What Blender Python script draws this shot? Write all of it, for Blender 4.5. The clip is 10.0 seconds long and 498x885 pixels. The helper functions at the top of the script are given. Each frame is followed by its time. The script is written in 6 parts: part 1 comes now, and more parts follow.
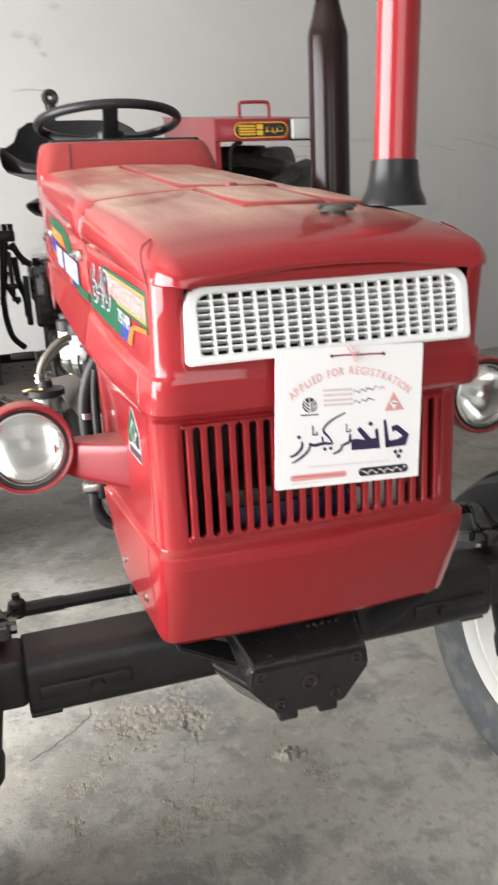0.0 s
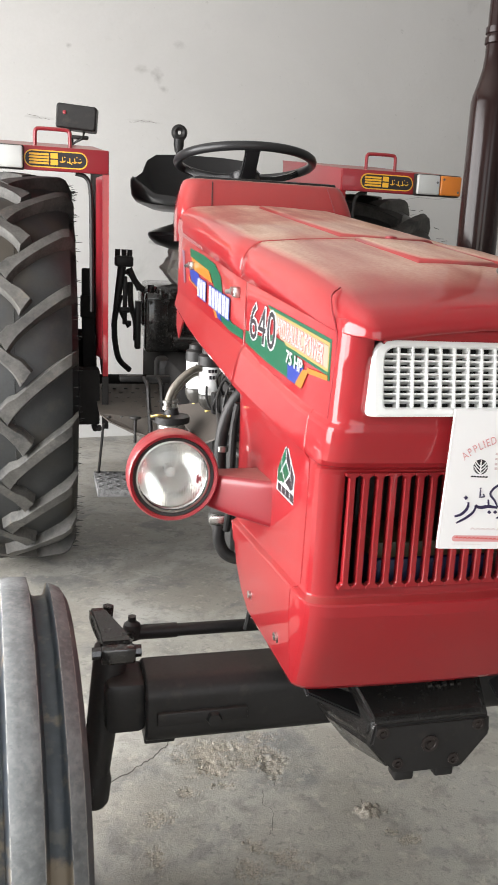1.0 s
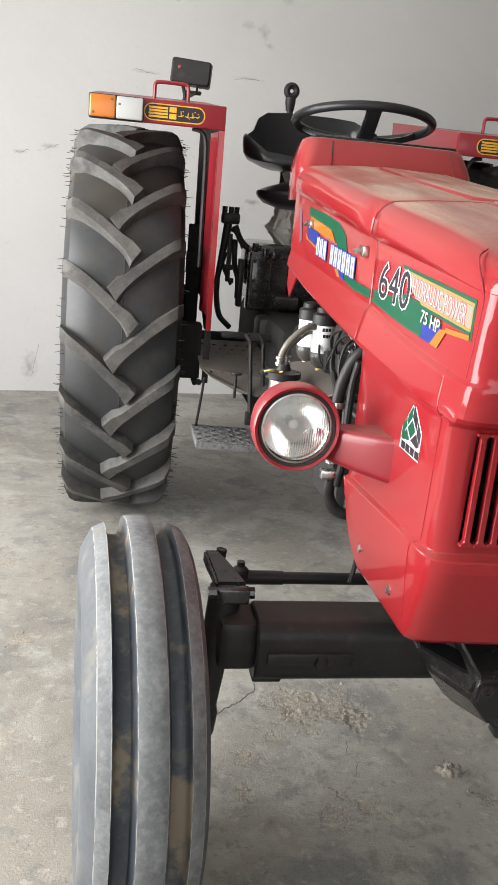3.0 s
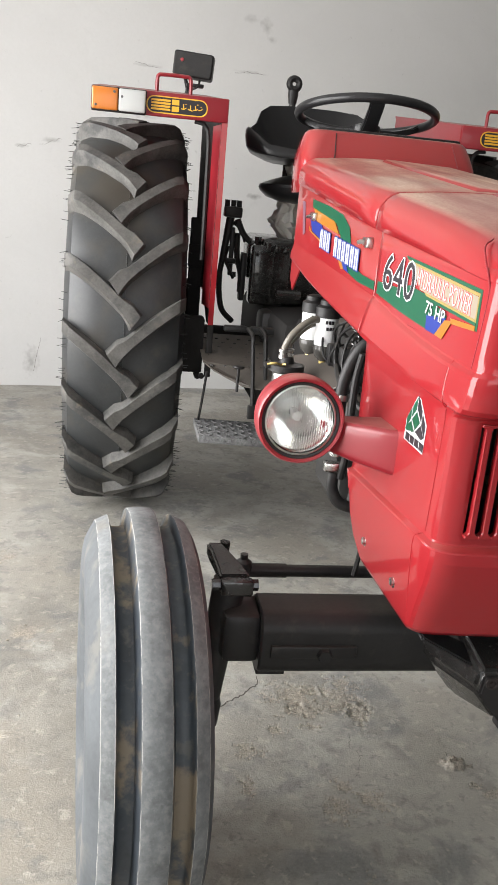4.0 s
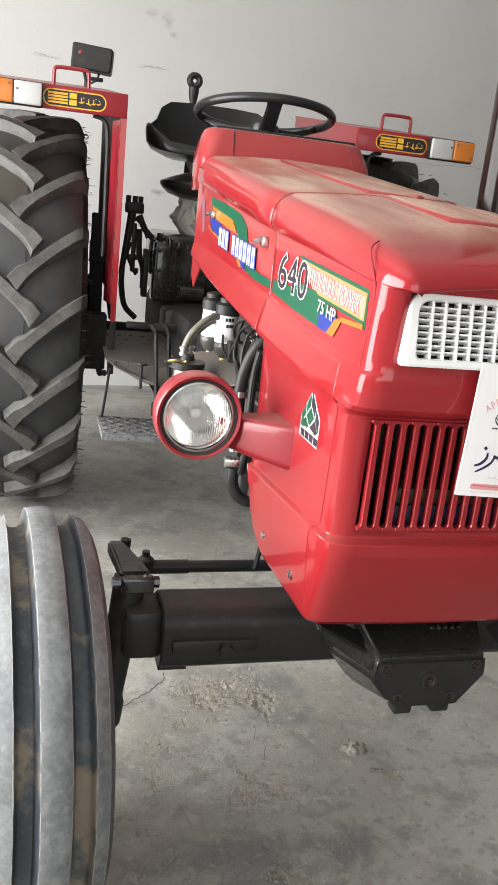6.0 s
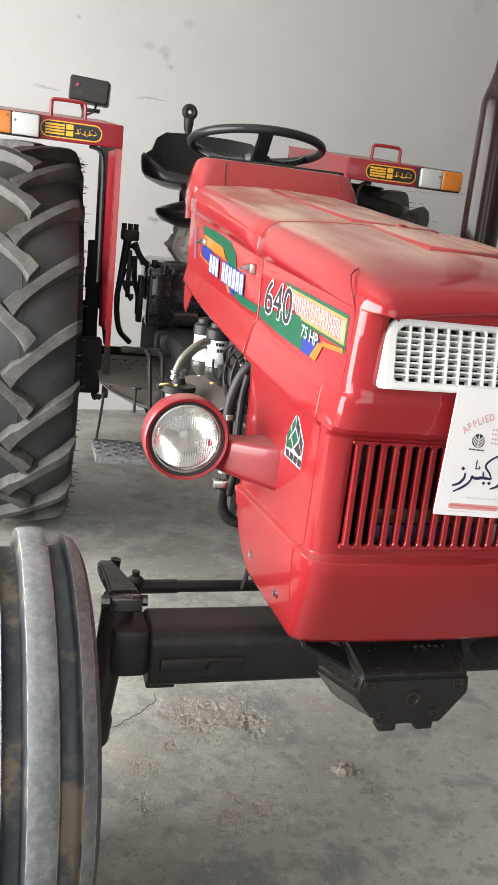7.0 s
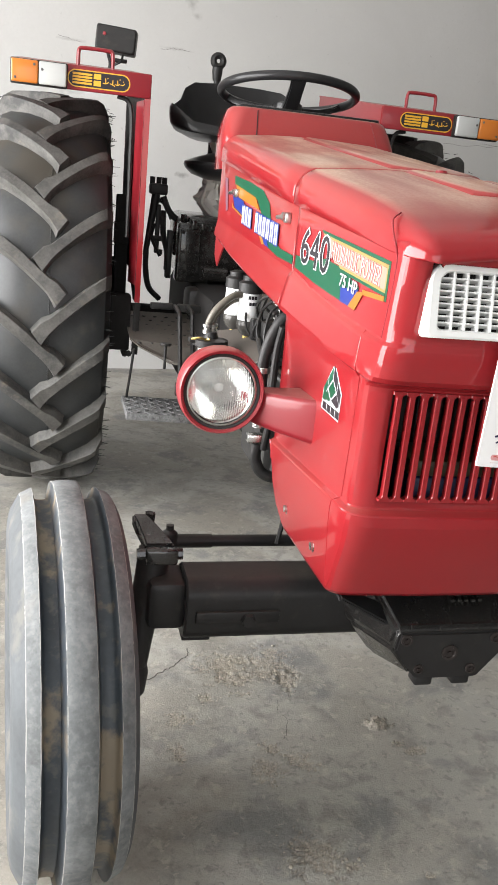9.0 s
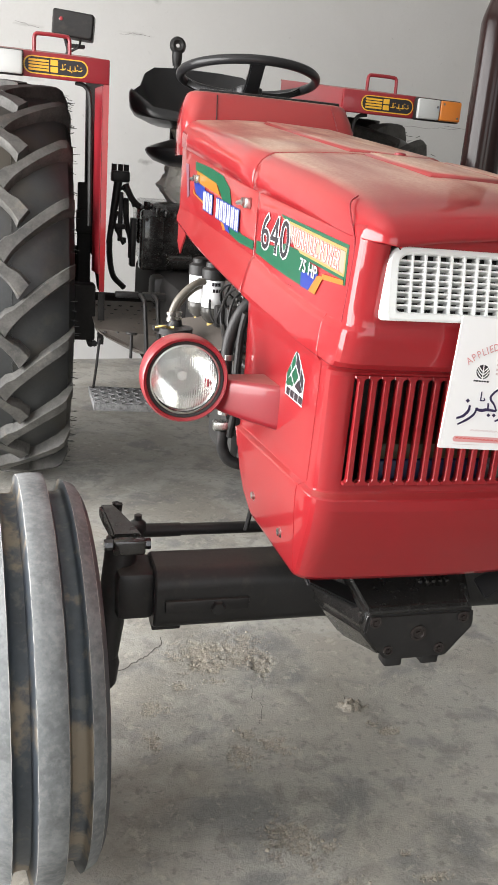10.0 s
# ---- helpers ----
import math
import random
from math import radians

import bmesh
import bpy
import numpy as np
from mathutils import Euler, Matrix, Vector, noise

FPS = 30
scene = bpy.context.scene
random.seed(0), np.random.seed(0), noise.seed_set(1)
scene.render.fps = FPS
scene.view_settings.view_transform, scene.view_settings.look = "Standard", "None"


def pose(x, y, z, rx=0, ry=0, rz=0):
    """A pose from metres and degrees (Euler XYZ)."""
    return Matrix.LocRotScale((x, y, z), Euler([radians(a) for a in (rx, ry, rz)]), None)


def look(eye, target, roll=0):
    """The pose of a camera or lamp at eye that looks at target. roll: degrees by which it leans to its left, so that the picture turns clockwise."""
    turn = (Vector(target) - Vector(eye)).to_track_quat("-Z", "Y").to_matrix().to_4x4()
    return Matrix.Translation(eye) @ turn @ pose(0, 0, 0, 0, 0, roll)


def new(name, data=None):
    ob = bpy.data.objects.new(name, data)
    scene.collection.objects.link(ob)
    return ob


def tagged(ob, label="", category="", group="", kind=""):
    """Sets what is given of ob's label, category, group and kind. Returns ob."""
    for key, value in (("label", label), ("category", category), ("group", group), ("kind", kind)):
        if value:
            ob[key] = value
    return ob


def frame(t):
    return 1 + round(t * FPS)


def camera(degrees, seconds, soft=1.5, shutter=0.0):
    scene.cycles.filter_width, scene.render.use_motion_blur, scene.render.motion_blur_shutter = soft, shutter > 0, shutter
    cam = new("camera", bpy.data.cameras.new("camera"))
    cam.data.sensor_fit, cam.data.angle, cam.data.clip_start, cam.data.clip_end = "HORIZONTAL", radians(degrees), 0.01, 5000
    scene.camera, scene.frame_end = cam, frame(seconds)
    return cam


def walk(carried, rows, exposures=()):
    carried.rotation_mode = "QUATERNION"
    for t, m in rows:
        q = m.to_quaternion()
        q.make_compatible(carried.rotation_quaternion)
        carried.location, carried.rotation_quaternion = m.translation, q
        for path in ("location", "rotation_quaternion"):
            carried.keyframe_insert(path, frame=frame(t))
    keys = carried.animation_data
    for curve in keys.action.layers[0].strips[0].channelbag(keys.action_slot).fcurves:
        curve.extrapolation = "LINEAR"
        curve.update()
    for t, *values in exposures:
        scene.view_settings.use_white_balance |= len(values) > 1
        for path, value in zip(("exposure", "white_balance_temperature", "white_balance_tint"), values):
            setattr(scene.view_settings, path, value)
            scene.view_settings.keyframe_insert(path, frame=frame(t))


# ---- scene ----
cam = camera(34.0, 10.0, soft=1.0, shutter=0.25)
PATH = [
    (0, (-0.442, -1.120, 1.268), (0.143, 0.714, 0.723), -2.9),
    (0.1, (-0.448, -1.115, 1.272), (0.095, 0.741, 0.760), -2.0),
    (0.2, (-0.457, -1.108, 1.275), (0.061, 0.760, 0.782), -1.2),
    (0.3, (-0.468, -1.098, 1.277), (0.039, 0.774, 0.790), -0.5),
    (0.4, (-0.484, -1.091, 1.279), (0.017, 0.784, 0.796), 0.1),
    (0.5, (-0.503, -1.090, 1.281), (-0.008, 0.787, 0.800), 0.7),
    (0.7, (-0.543, -1.086, 1.283), (-0.061, 0.798, 0.816), 1.5),
    (1, (-0.602, -1.080, 1.282), (-0.123, 0.807, 0.825), 2.6),
    (1.2, (-0.636, -1.080, 1.280), (-0.163, 0.808, 0.819), 2.9),
    (1.5, (-0.683, -1.075, 1.271), (-0.238, 0.813, 0.781), 5.2),
    (1.7, (-0.708, -1.076, 1.262), (-0.303, 0.813, 0.745), 6.7),
    (2, (-0.707, -1.087, 1.265), (-0.338, 0.802, 0.723), 6.9),
    (2.5, (-0.698, -1.100, 1.265), (-0.360, 0.794, 0.718), 5.5),
    (3, (-0.704, -1.103, 1.263), (-0.385, 0.794, 0.715), 5.1),
    (3.2, (-0.704, -1.100, 1.263), (-0.402, 0.798, 0.710), 5.0),
    (4.3, (-0.708, -1.101, 1.253), (-0.369, 0.788, 0.691), 5.3),
    (4.5, (-0.701, -1.100, 1.253), (-0.323, 0.779, 0.680), 5.1),
    (5, (-0.694, -1.099, 1.252), (-0.236, 0.759, 0.671), 5.0),
    (5.5, (-0.696, -1.110, 1.260), (-0.183, 0.735, 0.683), 5.4),
    (6.8, (-0.675, -1.145, 1.264), (-0.146, 0.720, 0.775), 6.5),
    (7, (-0.677, -1.156, 1.267), (-0.146, 0.710, 0.779), 6.1),
    (7.5, (-0.678, -1.141, 1.258), (-0.151, 0.723, 0.757), 5.7),
    (8, (-0.689, -1.138, 1.251), (-0.185, 0.721, 0.713), 6.1),
    (8.5, (-0.687, -1.136, 1.251), (-0.211, 0.725, 0.693), 5.8),
    (9, (-0.690, -1.139, 1.246), (-0.216, 0.714, 0.661), 5.7),
    (9.5, (-0.682, -1.139, 1.246), (-0.178, 0.702, 0.649), 5.4),
    (10, (-0.674, -1.140, 1.246), (-0.138, 0.688, 0.637), 4.8),
]
walk(cam, [(t, look(eye, target, roll)) for t, eye, target, roll in PATH],
     [(0, 0.25), (0.5, 0.20), (1, 0.13), (1.7, -0.04), (2.5, -0.09), (3.2, -0.14), (4.5, -0.08), (5.5, 0.08), (7, 0.10), (9, 0.06), (10, 0.11)])

# ---- light ----
world = bpy.data.worlds.new("sky")
scene.world = world
world.use_nodes = True
wn = world.node_tree
sky = wn.nodes.new("ShaderNodeTexSky")
sky.sky_type, sky.sun_disc = "NISHITA", False
sky.sun_elevation, sky.sun_rotation = radians(50), radians(200)
wn.nodes["Background"].inputs[1].default_value = 0.12
wn.links.new(sky.outputs[0], wn.nodes["Background"].inputs[0])

sun_data = bpy.data.lights.new("sun", "SUN")
sun_data.energy, sun_data.angle, sun_data.color = 3.0, radians(0.5), (1.0, 0.95, 0.88)
sun = new("sun", sun_data)
sun.matrix_world = look((1, 6, 8), (0, 0, 0))


def area_lamp(name, eye, target, sx, sy, power, color):
    data = bpy.data.lights.new(name, "AREA")
    data.shape, data.size, data.size_y, data.energy, data.color = "RECTANGLE", sx, sy, power, color
    ob = new(name, data)
    ob.matrix_world = look(eye, target)
    return ob


# daylight through the side opening, and an added unseen fill behind the camera for the nose front
area_lamp("side_daylight", (-3.15, 0.32, 1.5), (0, 0.32, 1.4), 4.0, 2.4, 422, (1.0, 0.985, 0.975))
area_lamp("door_daylight", (-0.9, -4.35, 1.75), (-0.9, 0, 1.4), 3.4, 2.2, 56, (1.0, 0.98, 0.95))


# ---- materials ----
def material(name, color, rough=0.5, metal=0.0, coat=0.0, vary=0.12, scale=8.0, fine=90.0, bump=0.05, dust=0.0,
             dust_color=(0.56, 0.44, 0.34), transmission=0.0, ior=1.45, rough_vary=0.12, spec=0.5, stains=()):
    m = bpy.data.materials.new(name)
    m.use_nodes = True
    nt = m.node_tree
    nodes, link = nt.nodes, nt.links.new
    b = nodes["Principled BSDF"]
    b.inputs["Metallic"].default_value = metal
    b.inputs["Specular IOR Level"].default_value = spec
    b.inputs["Coat Weight"].default_value = coat
    b.inputs["Coat Roughness"].default_value = 0.055
    b.inputs["Transmission Weight"].default_value = transmission
    b.inputs["IOR"].default_value = ior
    geo = nodes.new("ShaderNodeNewGeometry")

    def tex(s, detail=6.0):
        n = nodes.new("ShaderNodeTexNoise")
        n.inputs["Scale"].default_value, n.inputs["Detail"].default_value = s, detail
        n.inputs["Roughness"].default_value = 0.6
        link(geo.outputs["Position"], n.inputs["Vector"])
        return n.outputs[0]

    def mathn(op, a, c, clamp=False):
        n = nodes.new("ShaderNodeMath")
        n.operation, n.use_clamp = op, clamp
        for k, v in enumerate((a, c)):
            if isinstance(v, (int, float)):
                n.inputs[k].default_value = v
            else:
                link(v, n.inputs[k])
        return n.outputs[0]

    def mix(fac, a, c, blend="MIX"):
        n = nodes.new("ShaderNodeMix")
        n.data_type, n.blend_type = "RGBA", blend
        for k, v in ((0, fac), (6, a), (7, c)):
            if isinstance(v, (int, float)):
                n.inputs[k].default_value = v
            elif isinstance(v, tuple):
                n.inputs[k].default_value = (*v[:3], 1)
            else:
                link(v, n.inputs[k])
        return n.outputs[2]

    big, small = tex(scale), tex(fine)
    lum = mathn("ADD", mathn("MULTIPLY", mathn("SUBTRACT", big, 0.5), 2 * vary), mathn("MULTIPLY", mathn("SUBTRACT", small, 0.5), vary))
    dark = tuple(c * (1 - 1.6 * vary) for c in color)
    light = tuple(min(1, c * (1 + 1.2 * vary) + 0.01 * vary) for c in color)
    col = mix(mathn("ADD", lum, 0.5, True), dark, light)
    rgh = mathn("ADD", rough, mathn("MULTIPLY", mathn("SUBTRACT", big, 0.5), rough_vary), True)
    for s, lo, hi, tint, amount in stains:
        edge = nodes.new("ShaderNodeMapRange")
        edge.inputs[1].default_value, edge.inputs[2].default_value, edge.inputs[4].default_value = lo, hi, amount
        link(tex(s, 9.0), edge.inputs[0])
        col = mix(edge.outputs[0], col, tint)
        rgh = mathn("ADD", rgh, mathn("MULTIPLY", edge.outputs[0], 0.15), True)
    if dust > 0:
        sep = nodes.new("ShaderNodeSeparateXYZ")
        link(geo.outputs["Normal"], sep.inputs[0])
        up = nodes.new("ShaderNodeMapRange")
        up.inputs[1].default_value, up.inputs[2].default_value = 0.86, 0.975
        link(sep.outputs[2], up.inputs[0])
        patch = mathn("ADD", mathn("MULTIPLY", tex(scale * 0.9), 2.2), -0.1, True)
        grain = mathn("ADD", mathn("MULTIPLY", small, 0.7), 0.45, True)
        # wiped thin towards the nose, with streaks along the bonnet
        where = nodes.new("ShaderNodeSeparateXYZ")
        link(geo.outputs["Position"], where.inputs[0])
        wiped = nodes.new("ShaderNodeMapRange")
        wiped.inputs[1].default_value, wiped.inputs[2].default_value, wiped.inputs[3].default_value = -0.05, 0.10, 0.06
        link(where.outputs[1], wiped.inputs[0])
        stretch = nodes.new("ShaderNodeVectorMath")
        stretch.operation = "MULTIPLY"
        stretch.inputs[1].default_value = (14.0, 2.0, 6.0)
        link(geo.outputs["Position"], stretch.inputs[0])
        streak = nodes.new("ShaderNodeTexNoise")
        streak.inputs["Scale"].default_value, streak.inputs["Detail"].default_value = 1.0, 7.0
        link(stretch.outputs[0], streak.inputs["Vector"])
        patch = mathn("MULTIPLY", patch, mathn("ADD", mathn("MULTIPLY", streak.outputs[0], 1.6), -0.1, True), True)
        fac = mathn("MULTIPLY", mathn("MULTIPLY", mathn("MULTIPLY", up.outputs[0], patch), grain), dust, True)
        fac = mathn("MULTIPLY", fac, wiped.outputs[0], True)
        # thin dust on tilted faces, which also paints in the belt's brighter sheen
        slope = nodes.new("ShaderNodeMapRange")
        slope.inputs[1].default_value, slope.inputs[2].default_value, slope.inputs[4].default_value = 0.12, 0.45, 0.045 * dust
        link(sep.outputs[2], slope.inputs[0])
        thin = mathn("MULTIPLY", slope.outputs[0], mathn("ADD", mathn("MULTIPLY", streak.outputs[0], 1.5), mathn("MULTIPLY", small, 0.6), True), True)
        fac = mathn("ADD", fac, mathn("MULTIPLY", thin, wiped.outputs[0]), True)
        fac = mathn("ADD", fac, mathn("MULTIPLY", mathn("SUBTRACT", big, 0.45, True), 0.008 * dust), True)
        col = mix(fac, col, dust_color)
        rgh = mathn("ADD", rgh, mathn("MULTIPLY", fac, 0.6), True)
        link(mathn("MULTIPLY", mathn("SUBTRACT", 1.0, fac, True), coat), b.inputs["Coat Weight"])
    link(col, b.inputs["Base Color"])
    link(rgh, b.inputs["Roughness"])
    if bump > 0:
        bn = nodes.new("ShaderNodeBump")
        bn.inputs["Strength"].default_value, bn.inputs["Distance"].default_value = bump, 0.002
        link(mathn("ADD", mathn("MULTIPLY", big, 0.6), mathn("MULTIPLY", small, 0.4)), bn.inputs["Height"])
        link(bn.outputs[0], b.inputs["Normal"])
    return m


RED = material("red_enamel", (0.258, 0.0125, 0.0165), 0.38, coat=0.8, spec=0.12, vary=0.05, scale=3.0, fine=160, bump=0.015, dust=1.0)
# dull red paint; also stands in for shaded red on the fender's edge return
RED_DULL = material("red_enamel_dull", (0.22, 0.010, 0.017), 0.40, coat=0.3, vary=0.1, scale=5.0, bump=0.05, dust=0.35)
BLACK = material("black_paint", (0.0145, 0.0138, 0.0138), 0.44, coat=0.0, vary=0.4, scale=11, fine=140, bump=0.15, dust=0.05, spec=0.35, stains=[(30.0, 0.56, 0.70, (0.045, 0.040, 0.034), 0.5)])
MATT = material("matt_black", (0.017, 0.016, 0.0155), 0.75, vary=0.35, scale=12, bump=0.15, spec=0.12)
BLACK_GLOSS = material("black_plastic", (0.014, 0.014, 0.015), 0.30, vary=0.2, bump=0.04, dust=0.05, spec=0.35)
# its pale flecks paint in scuffs and the rough casting's glints
CAST = material("cast_black", (0.014, 0.013, 0.012), 0.26, coat=0.6, vary=0.4, scale=42, fine=170, bump=0.8, stains=[(110.0, 0.62, 0.70, (0.05, 0.047, 0.044), 0.4)])
ENGINE = material("engine_grey", (0.028, 0.027, 0.026), 0.55, metal=0.2, vary=0.4, scale=25, bump=0.4, dust=0.3)
RUBBER = material("tyre_rubber", (0.030, 0.032, 0.033), 0.40, vary=0.4, scale=9, fine=120, bump=0.15, stains=[(3.4, 0.50, 0.66, (0.052, 0.044, 0.032), 0.7), (14.0, 0.56, 0.70, (0.060, 0.055, 0.045), 0.5)])
RUBBER_DUSTY = material("tyre_tread_dusty", (0.082, 0.079, 0.073), 0.66, vary=0.55, scale=14, fine=130, bump=0.3, stains=[(9.0, 0.54, 0.64, (0.030, 0.031, 0.032), 0.7), (22.0, 0.60, 0.70, (0.15, 0.13, 0.10), 0.5)])
RIB = material("front_tread_rubber", (0.175, 0.184, 0.186), 0.72, vary=0.55, scale=10, fine=90, bump=0.6, stains=[
    (18.0, 0.48, 0.64, (0.105, 0.112, 0.116), 0.6), (90.0, 0.50, 0.70, (0.235, 0.235, 0.225), 0.4), (160.0, 0.54, 0.70, (0.075, 0.077, 0.08), 0.4), (6.0, 0.60, 0.70, (0.19, 0.165, 0.13), 0.4)])
RIB_EDGE = material("pale_rib_edge", (0.30, 0.295, 0.28), 0.75, vary=0.4, scale=30, fine=160, bump=0.3, stains=[(45.0, 0.50, 0.58, (0.13, 0.135, 0.135), 0.9)])
GROOVE = material("front_groove_rubber", (0.040, 0.048, 0.057), 0.45, vary=0.5, scale=7, fine=70, bump=0.3, stains=[
    (8.0, 0.51, 0.58, (0.21, 0.17, 0.12), 0.85), (28.0, 0.56, 0.64, (0.10, 0.10, 0.09), 0.7)])
TYRE_FLANK = material("front_flank_rubber", (0.075, 0.082, 0.088), 0.7, vary=0.4, scale=9, fine=80, bump=0.2, stains=[(12.0, 0.54, 0.64, (0.17, 0.16, 0.14), 0.5)])
WHITE_RIM = material("white_rim_paint", (0.72, 0.71, 0.68), 0.4, vary=0.06, dust=0.2)
CRACK = material("crack_grey", (0.16, 0.15, 0.14), 0.8, vary=0.4, scale=40, bump=0.2)
CRACK_DARK = material("crack_shade", (0.085, 0.078, 0.068), 0.9, vary=0.3, scale=60, bump=0.0)
WHITE_PLASTIC = material("white_plastic", (0.78, 0.79, 0.78), 0.38, vary=0.03, bump=0.02)
CARD = material("white_card", (0.80, 0.79, 0.79), 0.5, vary=0.02, bump=0.02)
STEEL = material("bright_steel", (0.55, 0.55, 0.53), 0.28, metal=1.0, vary=0.15, bump=0.1)
BOWL = material("smoky_bowl", (0.055, 0.052, 0.047), 0.25, coat=0.0, vary=0.2, scale=20)
STEEL_DARK = material("dull_steel", (0.16, 0.155, 0.15), 0.35, metal=0.9, vary=0.3, scale=40, bump=0.2)
SHIELD = material("heat_shield_tin", (0.065, 0.055, 0.047), 0.55, metal=0.2, vary=0.3, scale=12, bump=0.2)
BRASS = material("brass", (0.50, 0.38, 0.14), 0.35, metal=0.9, vary=0.2)
CHROME = material("chrome_reflector", (0.93, 0.93, 0.92), 0.14, metal=1.0, vary=0.03, bump=0.0, rough_vary=0.04)
AMBER = material("amber_lens", (0.50, 0.15, 0.015), 0.3, vary=0.1, scale=60, bump=0.15, coat=0.4)
CLEAR = material("clear_lens", (0.42, 0.43, 0.42), 0.3, vary=0.06, scale=60, bump=0.1, coat=0.3)
HOSE_CLEAR = material("braided_hose", (0.16, 0.145, 0.12), 0.3, metal=0.1, vary=0.35, scale=70, fine=300, bump=0.4)
BOLT = material("bare_bolt", (0.034, 0.027, 0.025), 0.4, metal=0.4, vary=0.3, scale=40)
RUST = material("exhaust_brown", (0.013, 0.006, 0.0055), 0.16, spec=0.25, coat=0.0, vary=0.35, scale=5, bump=0.06, dust=0.25)
BAG = material("grey_plastic_bag", (0.62, 0.60, 0.56), 0.35, vary=0.25, scale=18, bump=0.6)
PLATE = material("tread_plate", (0.072, 0.063, 0.054), 0.6, metal=0.1, vary=0.35, scale=14, bump=0.3, dust=0.08)
STEP_MAT = material("step_checker", (0.12, 0.12, 0.12), 0.72, vary=0.7, scale=60, fine=190, bump=0.6)
GREEN = material("decal_green", (0.005, 0.075, 0.036), 0.3, vary=0.03, bump=0)
ORANGE = material("decal_orange", (0.31, 0.12, 0.015), 0.3, vary=0.05, bump=0)
YELLOW = material("decal_yellow", (0.26, 0.19, 0.06), 0.3, vary=0.05, bump=0)
CREAM = material("decal_cream", (0.33, 0.24, 0.13), 0.3, vary=0.05, bump=0)
BLUE = material("decal_blue", (0.015, 0.03, 0.20), 0.3, vary=0.05, bump=0)
SKYBLUE = material("decal_pale_blue", (0.16, 0.08, 0.11), 0.3, vary=0.05, bump=0)
PANEL_INK = material("decal_panel", (0.25, 0.21, 0.16), 0.3, vary=0.06, bump=0)
WHITE_INK = material("white_ink", (0.42, 0.42, 0.43), 0.45, vary=0.02, bump=0)
BLACK_INK = material("black_ink", (0.012, 0.010, 0.014), 0.45, vary=0.05, bump=0)
PALE_INK = material("faint_ink", (0.62, 0.50, 0.50), 0.5, vary=0.05, bump=0)
NAVY_INK = material("navy_ink", (0.025, 0.016, 0.06), 0.45, vary=0.05, bump=0)
RED_INK = material("red_ink", (0.60, 0.10, 0.09), 0.5, vary=0.05, bump=0)
PINK_INK = material("pale_red_ink", (0.66, 0.33, 0.33), 0.5, vary=0.05, bump=0)
GOLD = material("decal_gold", (0.72, 0.40, 0.03), 0.4, vary=0.1, bump=0)
LABEL = material("filter_label", (0.76, 0.76, 0.76), 0.4, vary=0.05)
BATTERY_BLUE = material("blue_box", (0.005, 0.016, 0.075), 0.45, vary=0.1)
BATTERY_YELLOW = material("ochre_box", (0.055, 0.046, 0.022), 0.5, vary=0.15)


def glass_material():
    m = bpy.data.materials.new("fluted_glass")
    m.use_nodes = True
    nt = m.node_tree
    b = nt.nodes["Principled BSDF"]
    b.inputs["Transmission Weight"].default_value, b.inputs["Roughness"].default_value = 1.0, 0.03
    b.inputs["IOR"].default_value, b.inputs["Base Color"].default_value = 1.35, (0.97, 0.98, 0.97, 1)
    geo, wave = nt.nodes.new("ShaderNodeNewGeometry"), nt.nodes.new("ShaderNodeTexWave")
    wave.bands_direction = "X"
    wave.inputs["Scale"].default_value, wave.inputs["Distortion"].default_value = 74.0, 0.5
    bn = nt.nodes.new("ShaderNodeBump")
    bn.inputs["Strength"].default_value, bn.inputs["Distance"].default_value = 0.15, 0.002
    nt.links.new(geo.outputs["Position"], wave.inputs["Vector"])
    nt.links.new(wave.outputs[0], bn.inputs["Height"])
    nt.links.new(bn.outputs[0], b.inputs["Normal"])
    return m


GLASS = glass_material()


